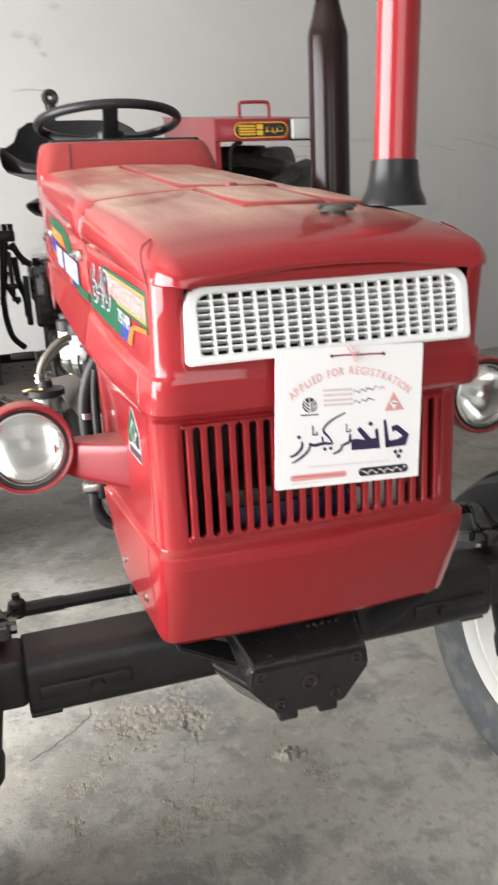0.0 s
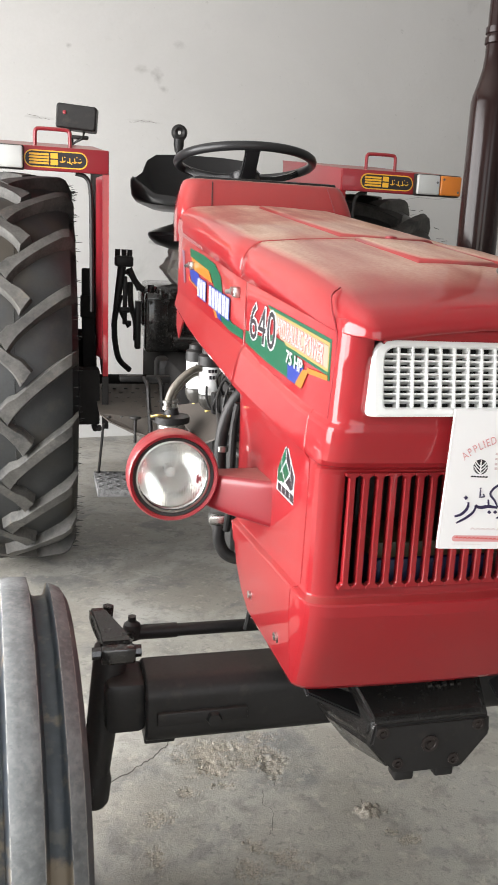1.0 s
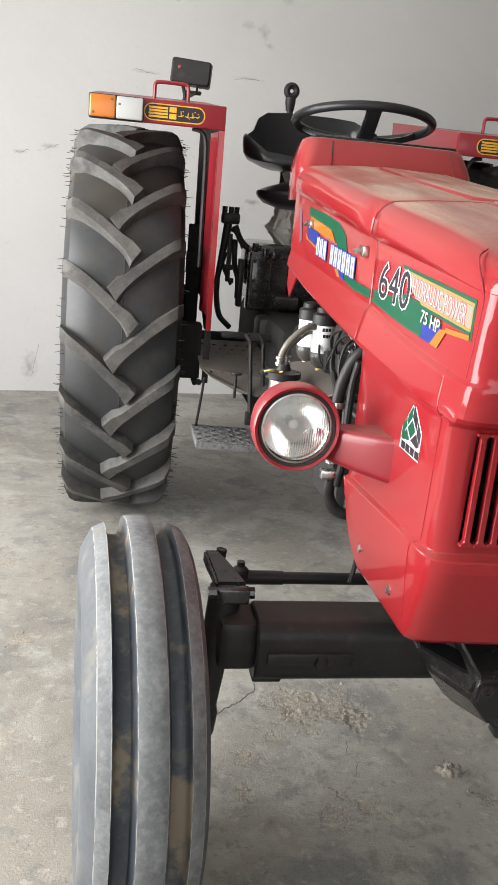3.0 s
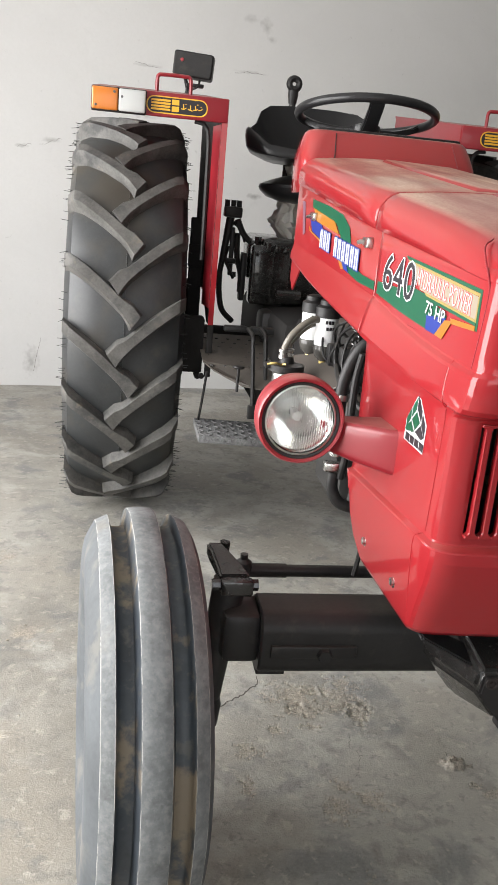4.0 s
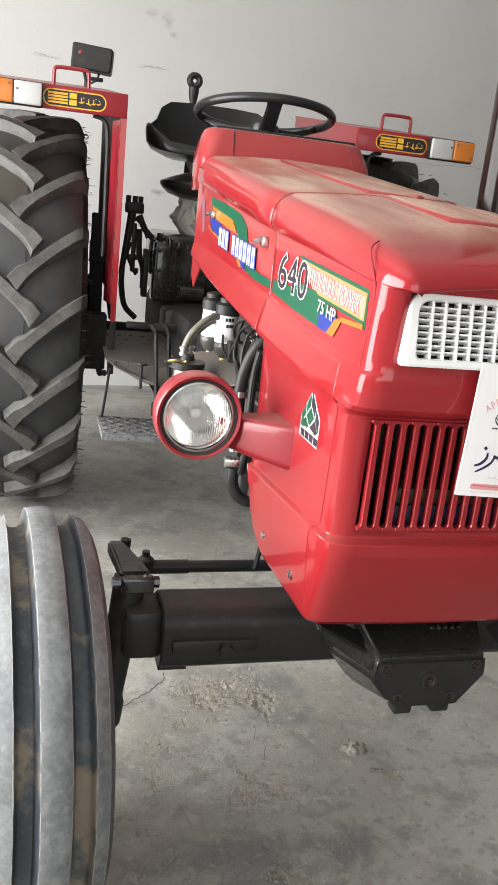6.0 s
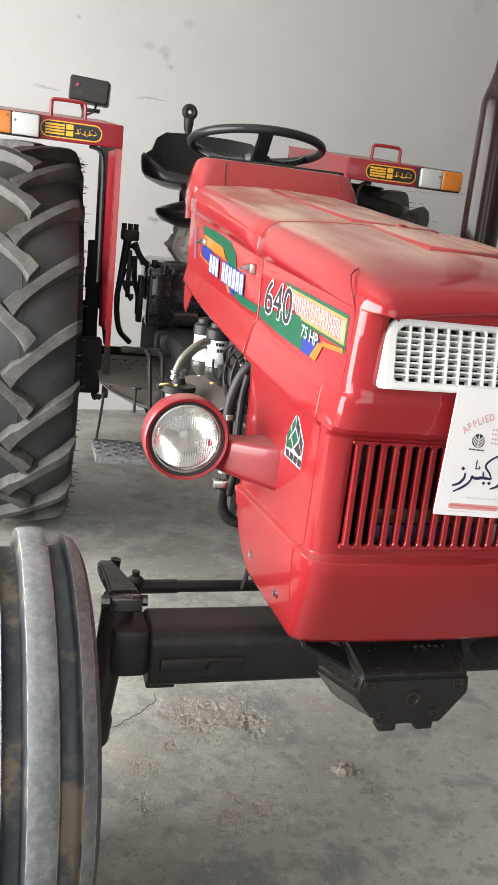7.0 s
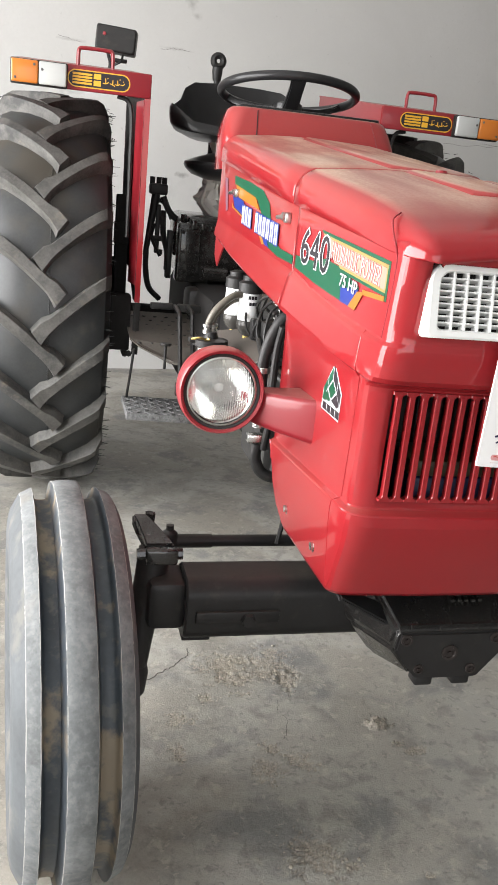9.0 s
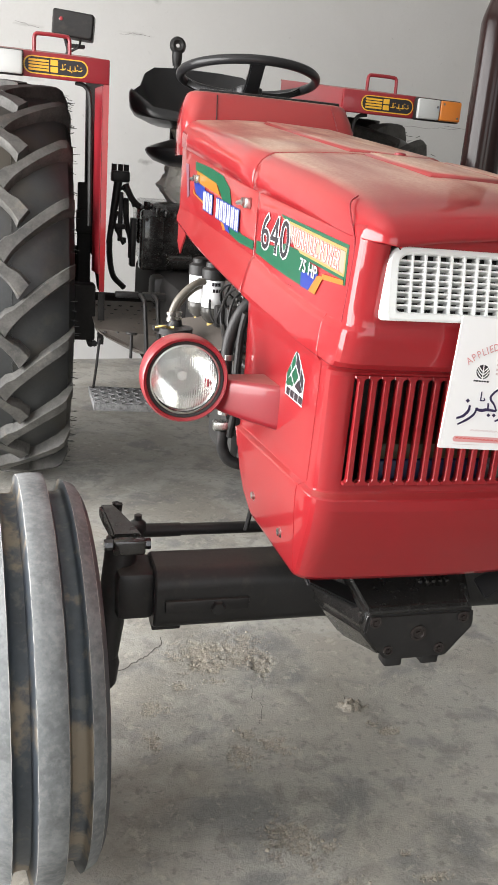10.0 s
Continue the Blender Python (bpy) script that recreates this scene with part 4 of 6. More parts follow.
    side_decal("facet", [(0.0625, 0.970), (0.0453, 0.954), (0.0463, 0.935), (0.0625, 0.951)], BLACK_INK, 2.2, em)
    side_decal("facet", [(0.1061, 0.972), (0.0898, 0.990), (0.0898, 0.970), (0.1061, 0.953)], GREEN, 2.2, em)
    side_decal("facet", [(0.1253, 0.949), (0.1092, 0.968), (0.1092, 0.950), (0.1253, 0.933)], GREEN, 2.2, em)
    side_decal("facet", [(0.1041, 0.951), (0.0868, 0.967), (0.0696, 0.953), (0.0868, 0.937)], GREEN, 2.2, em)
    side_decal("facet", [(0.1285, 0.930), (0.1143, 0.943), (0.1021, 0.932), (0.1173, 0.928)], GREEN, 2.2, em)
    side_decal("facet", [(0.0648, 0.950), (0.0478, 0.934), (0.0570, 0.929), (0.0849, 0.935)], BLACK_INK, 2.2, em)
    side_decal("facet", [(0.1064, 0.948), (0.0895, 0.934), (0.0999, 0.930), (0.1142, 0.941)], GREEN, 2.2, em)
    for k in range(4):
        y = 0.122 - 0.0205 * k
        side_decal("name_block", [(y, 0.926), (y - 0.017, 0.9255), (y - 0.017, 0.913), (y, 0.9135)], BLACK_INK, 2.2, em)


def ribbon(bm, points, width, to_world, mat=0, depth=0.0006):
    pts = [Vector((*p, 0)) for p in points]
    pts = bent(pts, 5) if len(pts) > 2 else pts
    left, right = [], []
    for i, p in enumerate(pts):
        d = (pts[min(i + 1, len(pts) - 1)] - pts[max(i - 1, 0)]).normalized()
        k = width * (0.55 + 0.45 * math.sin(math.pi * (i + 0.6) / (len(pts) + 0.2)))
        nrm = Vector((-d.y, d.x, 0)) * k / 2
        left.append(p + nrm)
        right.append(p - nrm)
    loops = [[to_world @ Vector((q.x, q.y, z)) for z, q in ((0, a), (0, b), (depth, b), (depth, a))] for a, b in zip(left, right)]
    rings(bm, loops, True, True, mat)


def build_sign():
    """The card tied to the grille."""
    w, h = 0.219, 0.193
    tilt = Matrix.Rotation(radians(-2.9), 4, "Z")
    base = Matrix.Translation((0.0243, -0.1245, 0.9900)) @ Matrix.Rotation(radians(90 - 1.5), 4, "X") @ tilt
    sign = thing("registration_sign", (0.0243, -0.1240, 0.9900), "white square card with printed lettering tied to the grille", "sign")
    bm = bmesh.new()
    loops = [[base @ Vector((x, y, d)) for x, y in rounded(w, h, 0.002, 2)] for d in (-0.003, 0.0)]
    rings(bm, loops, True, True)
    part("card", bm, CARD, sign, smooth=0)

    def uv(px, py):
        fu = fv = 0.5
        for _ in range(4):
            fv = (py - 55) / (725 - 25 * fu)
            fu = (px - 48 + 43 * fv) / (770 - 27 * fv)
        return (fu - 0.5) * w, (0.5 - fv) * h

    def at(px, py, lift=0.0006, turn=0.0):
        u, v = uv(px, py)
        return base @ Matrix.Translation((u, v, lift)) @ Matrix.Rotation(radians(turn), 4, "Z")

    def bars(name, mat, rects, round_=0.0, lift=0.0006):
        for x0, y0, x1, y1 in rects:
            bm = bmesh.new()
            (a, b), (c, d) = uv(x0, y1), uv(x1, y0)
            out = rounded(c - a, d - b, max(0.0002, min(round_, (d - b) / 2 - 0.0001)), 4, (a + c) / 2, (b + d) / 2)
            rings(bm, [[base @ Vector((x, y, k)) for x, y in out] for k in (0.0001, lift)], True, True)
            part(name, bm, mat, sign, smooth=0)

    def plate(name, mat, pts, lift=0.0006):
        bm = bmesh.new()
        rings(bm, [[base @ Vector((*uv(*p), k)) for p in pts] for k in (0.0001, lift)], True, True)
        part(name, bm, mat, sign, smooth=0)

    def stroke(name, mat, pts, wide, lift=0.0001, depth=0.0005):
        bm = bmesh.new()
        ribbon(bm, [uv(*p) for p in pts], wide * w / 770, base @ Matrix.Translation((0, 0, lift)), depth=depth)
        part(name, bm, mat, sign, smooth=0)

    text = "APPLIED FOR REGISTRATION"
    wide = [{"I": 0.5, " ": 0.7, "E": 0.9, "F": 0.9, "L": 0.85, "O": 1.1, "G": 1.1}.get(ch, 1.0) for ch in text]
    for k, ch in enumerate(text):
        if ch == " ":
            continue
        a = -42.5 + 85 * (sum(wide[:k]) + wide[k] / 2) / sum(wide)
        m = at(415 + 462 * math.sin(radians(a)), 641 - 462 * math.cos(radians(a)), 0.0006, -a)
        writing("letter", ch, 0.0148, m @ Matrix.Diagonal((0.82, 1.05, 1, 1)), PINK_INK, sign, extrude=0.0002)
    for y in (272, 297, 324, 347):
        bars("print_bar", PALE_INK, [(x, y - 6, x + 13, y + 6) for x in range(272, 410, 17)])
    for x0, y0, n in ((428, 290, 7), (428, 343, 6)):
        for k in range(n):
            x, y = x0 + 18 * k, y0 - 2.5 * k
            stroke("print_stroke", BLACK_INK, ((x, y), (x + 9, y + (5 if k % 2 else -9)), (x + 17, y - (3 if k % 3 else 12))), 3.5)
    stroke("print_stroke", PALE_INK, ((562, 278), (578, 270), (596, 276)), 12)
    for k in range(16):
        x = 172 + 27 * k
        stroke("print_stroke", PALE_INK, ((x, 672 - 0.4 * k), (x + 10, 662 - 0.4 * k), (x + 21, 671 - 0.4 * k)), 4)
    bars("pill", PINK_INK, [(78, 697, 368, 738)], 0.006)
    bars("pill", BLACK_INK, [(428, 683, 697, 735)], 0.007)
    for k in range(12):
        stroke("print_stroke", RED_INK, ((92 + 22 * k, 719), (102 + 22 * k, 713), (110 + 22 * k, 718)), 6, 0.0006)
    for k in range(11):
        x, y = 446 + 22 * k, 716 - 1.0 * k
        stroke("print_stroke", CARD, ((x, y - 4), (x + 8, y + (9 if k % 2 else -10)), (x + 19, y - (9 if k % 3 else -2))), 5, 0.0006)
    bars("print_bar", PALE_INK, [(80, 748, 232, 751)])
    # leaf mark and three-cornered mark as plain shapes
    plate("leaf_mark", BLACK_INK, [(199 + 37 * math.cos(radians(a)), 342 + 39 * math.sin(radians(a))) for a in range(0, 360, 15)])
    stroke("leaf_vein", CARD, ((199, 304), (199, 344), (199, 382)), 6, 0.0005)
    for side in (-1, 1):
        for y in (338, 356, 374):
            stroke("leaf_vein", CARD, ((199, y + 4), (199 + side * 18, y - 12), (199 + side * 34, y - 34)), 5, 0.0005)
    bars("print_bar", BLACK_INK, [(152 + 15 * k, 389, 164 + 15 * k, 397) for k in range(6)])
    for pts in (((640, 298), (612, 350), (668, 350)), ((612, 346), (588, 396), (640, 396)), ((666, 346), (636, 396), (692, 392))):
        plate("corner_mark", PINK_INK, pts)
    plate("corner_mark", CARD, [(640 + 15 * math.cos(radians(a)), 358 + 15 * math.sin(radians(a))) for a in range(0, 360, 30)], 0.0009)
    bars("print_bar", BLACK_INK, [(626, 355, 653, 361)], 0, 0.0012)
    # big flowing dark word drawn as plain shapes
    for pts in (((618, 480), (650, 470), (712, 525), (690, 583), (582, 590), (582, 556), (648, 548), (676, 532), (640, 500), (622, 508)), ((577, 446), (591, 440), (604, 586), (580, 589)),
                ((398, 536), (430, 532), (474, 542), (434, 484), (452, 470), (507, 537), (532, 534), (528, 492), (545, 482), (551, 590), (401, 592))):
        plate("word_block", NAVY_INK, pts)
    for x, y, r in ((632, 616, 13), (660, 613, 13), (648, 640, 14), (508, 458, 14), (135, 505, 12), (262, 576, 11), (293, 574, 11)):
        plate("word_dot", NAVY_INK, ((x, y - r), (x + r, y), (x, y + r), (x - r, y)))
    for pts, wd in ((((150, 528), (146, 560), (118, 592), (84, 606)), 15), (((194, 538), (178, 578), (140, 612), (94, 640)), 13), (((183, 545), (215, 553), (252, 546), (304, 550)), 17),
                    (((208, 450), (207, 500)), 7), (((202, 499), (228, 496), (224, 482)), 7), (((378, 392), (312, 424), (272, 456), (262, 484), (286, 514), (304, 548)), 12), (((356, 556), (342, 586), (302, 606)), 13),
                    (((398, 505), (390, 545), (346, 566)), 15), (((382, 450), (380, 494)), 6), (((376, 494), (400, 490), (396, 478)), 6), (((252, 510), (256, 546)), 10)):
        stroke("word_stroke", NAVY_INK, pts, wd)
    # string through two holes
    for x in (327, 598):
        plate("string_hole", BLACK_INK, [(x + 9 * math.cos(radians(a)), 100 + 9 * math.sin(radians(a))) for a in range(0, 360, 30)])
    bm = bmesh.new()
    tube(bm, [base @ Vector((*uv(x, y), 0.0012)) for x, y in ((327, 100), (400, 97), (440, 100), (520, 98), (598, 100))], 0.0011, 6)
    part("string", bm, RED_DULL, sign)
    bm = bmesh.new()
    for ends in (((405, 60), (440, 130)), ((425, 50), (432, 105)), ((415, 92), (470, 84)), ((438, 95), (446, 136))):
        tube(bm, [base @ Vector((*uv(*ends[0]), 0.003)), base @ Vector((*uv((ends[0][0] + ends[1][0]) / 2 + 6, (ends[0][1] + ends[1][1]) / 2), 0.004)), base @ Vector((*uv(*ends[1]), 0.002))], 0.0009, 5)
    part("knot", bm, PINK_INK, sign)


def build_headlight(s):
    reach = 1.0 if s < 0 else 1.58  # the far lamp is placed further out to fit the camera's view
    c = Vector((s * (0.246 + 0.151 * reach), 0.235, 0.905 if s < 0 else 0.895))
    bm = bmesh.new()
    lathe(bm, [(0.0675, 0.003), (0.0695, -0.003), (0.0745, -0.006), (0.0775, -0.001), (0.0780, 0.012), (0.0782, 0.020), (0.0768, 0.0225), (0.0768, 0.0265), (0.0778, 0.029),
               (0.0762, 0.040), (0.072, 0.060), (0.060, 0.083), (0.040, 0.099), (0.012, 0.106)], c, (0, 1, 0), 48, caps=False)
    lamp = part("headlight", bm, RED_DULL, tractor, "round headlamp in a red bucket", solid=0.002)
    bm = bmesh.new()
    lathe(bm, [(0.0698, 0.001), (0.068, -0.003), (0.064, -0.002), (0.062, 0.006), (0.0605, 0.012)], c, (0, 1, 0), 44, caps=False)
    part("rubber_ring", bm, BLACK, lamp)
    # a bowl of parabola shape
    bm = bmesh.new()
    lathe(bm, [(0.0615 * k / 12, 0.060 - 0.050 * (k / 12) ** 2) for k in range(12, 1, -1)] + [(0.0005, 0.0600)], c, (0, 1, 0), 48, caps=False)
    part("reflector", bm, CHROME, lamp, "shiny bowl reflector")
    bm = bmesh.new()
    lathe(bm, [(0.009, 0.058), (0.010, 0.040), (0.009, 0.030), (0.004, 0.027)], c, (0, 1, 0), 16)
    part("bulb", bm, CLEAR, lamp)
    bm = bmesh.new()
    lathe(bm, [(0.0615, 0.006), (0.055, 0.0005), (0.04, -0.004), (0.02, -0.0065), (0.001, -0.007), (0.001, -0.004), (0.02, -0.0035), (0.04, -0.001), (0.055, 0.0035), (0.0615, 0.009)], c, (0, 1, 0), 44, caps=False)
    glass = part("lens", bm, GLASS, lamp, "fluted clear glass lens")
    glass.visible_shadow = False
    bm = bmesh.new()
    rows = []
    for x, y0, y1, z0, z1 in ((0.228, 0.160, 0.268, 0.828, 0.913), (0.252, 0.174, 0.272, 0.832, 0.911), (0.30, 0.216, 0.285, 0.838, 0.907), (0.325, 0.242, 0.295, 0.842, 0.905), (0.352, 0.262, 0.300, 0.850, 0.902)):
        rows.append([Vector((s * (0.246 + (x - 0.246) * reach), y, z)) for y, z in rounded(y1 - y0, z1 - z0, 0.011, 5, (y0 + y1) / 2, (z0 + z1) / 2)])
    rings(bm, rows, True, True)
    part("lamp_arm", bm, RED_DULL, lamp)
    bm = bmesh.new()
    lathe(bm, [(0.062, 0.002), (0.063, -0.001), (0.0605, -0.002), (0.060, 0.003)], c, (0, 1, 0), 44, caps=False)
    part("lens_edge", bm, STEEL, lamp)


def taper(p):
    """The bonnet narrows towards the nose and stands a little to one side there, shaped to fit the camera's view."""
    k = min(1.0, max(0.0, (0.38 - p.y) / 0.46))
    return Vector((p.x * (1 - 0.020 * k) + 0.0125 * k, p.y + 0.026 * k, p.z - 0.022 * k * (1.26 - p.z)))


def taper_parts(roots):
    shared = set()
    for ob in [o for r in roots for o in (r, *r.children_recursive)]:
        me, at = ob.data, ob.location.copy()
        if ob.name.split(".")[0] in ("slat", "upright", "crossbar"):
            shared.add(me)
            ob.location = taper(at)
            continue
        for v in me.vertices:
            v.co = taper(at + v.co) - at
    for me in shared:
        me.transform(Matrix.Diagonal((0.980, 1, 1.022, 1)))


build_bonnet()
build_nose()
build_side_panels()
build_decals()
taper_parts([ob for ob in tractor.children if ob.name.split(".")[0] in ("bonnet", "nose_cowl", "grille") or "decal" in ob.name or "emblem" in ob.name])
build_sign()
build_headlight(-1)
build_headlight(1)


# ---- wheels and axle ----
REAR_Y, REAR_R, REAR_X = 2.36, 0.732, 0.705


def carcass(x):
    """Radius of the rear tyre's skin across its width."""
    return float(np.interp(abs(x), [0, 0.085, 0.15, 0.182, 0.201], [REAR_R, REAR_R - 0.006, REAR_R - 0.022, REAR_R - 0.045, REAR_R - 0.085]))


def lug_mesh(side):
    """One tread lug round the wheel's axis, its nose at the front of the wheel."""
    bm = bmesh.new()
    loops = []
    for j in range(12):
        u = j / 11
        x = side * (-0.038 + u * 0.242)
        lead = -0.012 + 0.272 * u + 0.014 * math.sin(math.pi * u)
        wide = 0.0245 + 0.0035 * max(0.0, 1 - abs(u - 0.10) / 0.16) - 0.003 * u
        rb = carcass(x) - 0.004
        rt = REAR_R + 0.036 - 0.012 * u * u - 0.050 * max(0, (u - 0.86) / 0.14) ** 1.6
        loop = []
        for r, t in ((rb, -1.30), (rt - 0.004, -0.98), (rt, -0.86), (rt, 0.86), (rt - 0.004, 0.98), (rb, 1.30)):
            hook = 1.22 if j == 1 and t > 0 else 0.72 if j == 0 and t > 0 else 1.0
            ang = lead + t * wide * hook / REAR_R
            loop.append(Vector((x - side * (0.017 * t if j == 0 else 0.006 * t if j == 1 else 0.0), -r * math.cos(ang), r * math.sin(ang))))
        loops.append(loop)
    rings(bm, loops, True, True)
    bmesh.ops.recalc_face_normals(bm, faces=bm.faces)
    me = bpy.data.meshes.new("lug")
    bm.to_mesh(me)
    bm.free()
    me.materials.append(RUBBER_DUSTY)
    me.shade_smooth()
    me.set_sharp_from_angle(angle=radians(30))
    return me


LUGS = {-1: lug_mesh(-1), 1: lug_mesh(1)}


def build_rear_wheel(s):
    c = Vector((s * REAR_X, REAR_Y, 0.77))
    bm = bmesh.new()
    lathe(bm, [(0.16, 0.03), (0.30, 0.02), (0.345, -0.03), (0.36, -0.03), (0.36, -0.04), (0.33, -0.045), (0.28, 0.005), (0.16, 0.01)], c, (s, 0, 0), 40, caps=False)
    lathe(bm, [(0.17, -0.01), (0.17, 0.035), (0.08, 0.05), (0.08, 0.09), (0.02, 0.095)], c, (s, 0, 0), 32)
    disc = part("rear_wheel_disc", bm, BLACK, tractor, "black rear wheel disc")
    for k in range(8):
        a = 2 * math.pi * k / 8
        bm = bmesh.new()
        rod(bm, c + Vector((s * 0.015, 0.13 * math.cos(a), 0.13 * math.sin(a))), c + Vector((s * 0.055, 0.13 * math.cos(a), 0.13 * math.sin(a))), 0.014, n=8)
        part("wheel_nut", bm, BLACK, disc)
    bm = bmesh.new()
    lathe(bm, [(0.405, -0.17), (0.385, -0.165), (0.375, -0.13), (0.35, -0.09), (0.35, 0.09), (0.375, 0.13), (0.385, 0.165), (0.405, 0.17), (0.395, 0.172), (0.37, 0.14), (0.34, 0.1), (0.34, -0.1), (0.37, -0.14), (0.395, -0.172), (0.405, -0.17)], c, (s, 0, 0), 48, caps=False)
    part("rear_rim", bm, WHITE_RIM, disc)
    bm = bmesh.new()
    prof = [(0.39, -0.160), (0.43, -0.180), (0.50, -0.202), (0.57, -0.210), (0.63, -0.207), (0.655, -0.202), (0.690, -0.185), (0.712, -0.150), (0.727, -0.085), (0.732, -0.03), (0.7325, -0.0016), (0.7355, -0.0008)]
    prof = prof + [(r, -h) for r, h in reversed(prof)]
    lathe(bm, prof, c, (1, 0, 0), 96, caps=False)
    tyre = part("rear_tyre", bm, RUBBER, tractor, "deep-lugged black tractor tyre with dusty treads", smooth=28)
    for side in (-1, 1):
        for k in range(20):
            a = 2 * math.pi * k / 20 + (0.124 if side < 0 else 0.265)
            piece("lug", LUGS[side], c, tyre, (-a, 0, 0))
    # moulding hairs along both shoulders
    rnd = random.Random(5 + s)
    bm = bmesh.new()
    for k in range(330):
        ang = 2 * math.pi * rnd.random()
        side = rnd.choice((-1, 1))
        r = rnd.uniform(0.67, 0.735)
        p = c + Vector((side * rnd.uniform(0.188, 0.200), -r * math.cos(ang), r * math.sin(ang)))
        q = p + Vector((side * rnd.uniform(0.014, 0.03), rnd.uniform(-0.006, 0.006), rnd.uniform(-0.008, 0.006)))
        rod(bm, p, q, 0.0012, 0.0008, n=4)
    tagged(part("moulding_hairs", bm, RUBBER, tyre), kind="stuff")


FRONT_Y, FRONT_R, FRONT_X = 0.20, 0.362, 0.650


def turn_in(bm, c):
    """The front wheels stand steered a little to the tractor's left."""
    bmesh.ops.transform(bm, verts=bm.verts, matrix=Matrix.Translation(c + Vector((-0.007, 0, 0))) @ Matrix.Rotation(radians(4.0), 4, "Z") @ Matrix.Translation(-c))


def build_front_wheel(s):
    c = Vector((s * FRONT_X, FRONT_Y, 0.362))
    bm = bmesh.new()
    lathe(bm, [(0.055, -0.075), (0.06, -0.02), (0.10, -0.005), (0.125, 0.012), (0.17, 0.0), (0.195, -0.03), (0.200, -0.05), (0.192, -0.05), (0.165, -0.012), (0.125, 0.0), (0.06, -0.03)], c, (s, 0, 0), 40)
    for k in range(6):
        a = 2 * math.pi * k / 6
        rod(bm, c + Vector((-s * 0.03, 0.085 * math.cos(a), 0.085 * math.sin(a))), c + Vector((s * 0.02, 0.085 * math.cos(a), 0.085 * math.sin(a))), 0.010, n=8)
    turn_in(bm, c)
    wheel = part("front_wheel", bm, WHITE_RIM, tractor, "small front wheel with ribbed tyre and white rim")
    bm = bmesh.new()
    lathe(bm, [(0.226, -0.068), (0.218, -0.071), (0.206, -0.06), (0.196, -0.035), (0.196, 0.035), (0.206, 0.06), (0.218, 0.071), (0.226, 0.068), (0.214, 0.058), (0.203, 0.03), (0.203, -0.03), (0.214, -0.058), (0.226, -0.068)], c, (s, 0, 0), 48, caps=False)
    turn_in(bm, c)
    part("rim", bm, WHITE_RIM, wheel, "white painted steel rim")
    bm = bmesh.new()
    # radius, half-breadth and the skin of the strip that follows
    half = [(0.208, 0.060, 3), (0.232, 0.074, 3), (0.262, 0.086, 3), (0.290, 0.0905, 3), (0.308, 0.0900, 3), (0.322, 0.0880, 3), (0.337, 0.0795, 2), (0.3387, 0.0782, 0), (0.3475, 0.0590, 2),
            (0.3480, 0.0578, 1), (0.330, 0.0535, 1), (0.3265, 0.049, 1), (0.326, 0.036, 1), (0.328, 0.0295, 1), (0.352, 0.0240, 1), (0.3595, 0.0226, 2), (0.3605, 0.0214, 0), (0.362, 0.007, 0)]
    skins = [m for r, h, m in half] + [m for r, h, m in reversed(half[:-1])]
    full = [(r, h) for r, h, m in half] + [(r, -h) for r, h, m in reversed(half)]
    lathe(bm, full, c, (1, 0, 0), 128, 0, caps=False)
    for k, f in enumerate(bm.faces):
        f.material_index = skins[k // 128]
    # the outer wall is bulged past the rim to hide it from the camera
    for v in bm.verts:
        p = v.co - c
        r = math.hypot(p.y, p.z)
        if p.x * s > 0 and r < 0.315:
            v.co.x += s * (0.004 + 0.016 * min(1.0, (0.315 - r) / 0.09))
    # knocks and unevenness of worn rubber
    for v in bm.verts:
        p = v.co - c
        if math.hypot(p.y, p.z) > 0.335:
            k = 1 + 0.0016 * noise.noise(p * 28) + 0.0022 * noise.noise(p * 75)
            v.co = c + Vector((p.x + 0.0005 * noise.noise(p * 60 + Vector((3, 1, 2))), p.y * k, p.z * k))
    turn_in(bm, c)
    part("tyre", bm, [RIB, GROOVE, RIB_EDGE, TYRE_FLANK], wheel, "three-ribbed worn grey rubber front tyre", smooth=40)
    return wheel


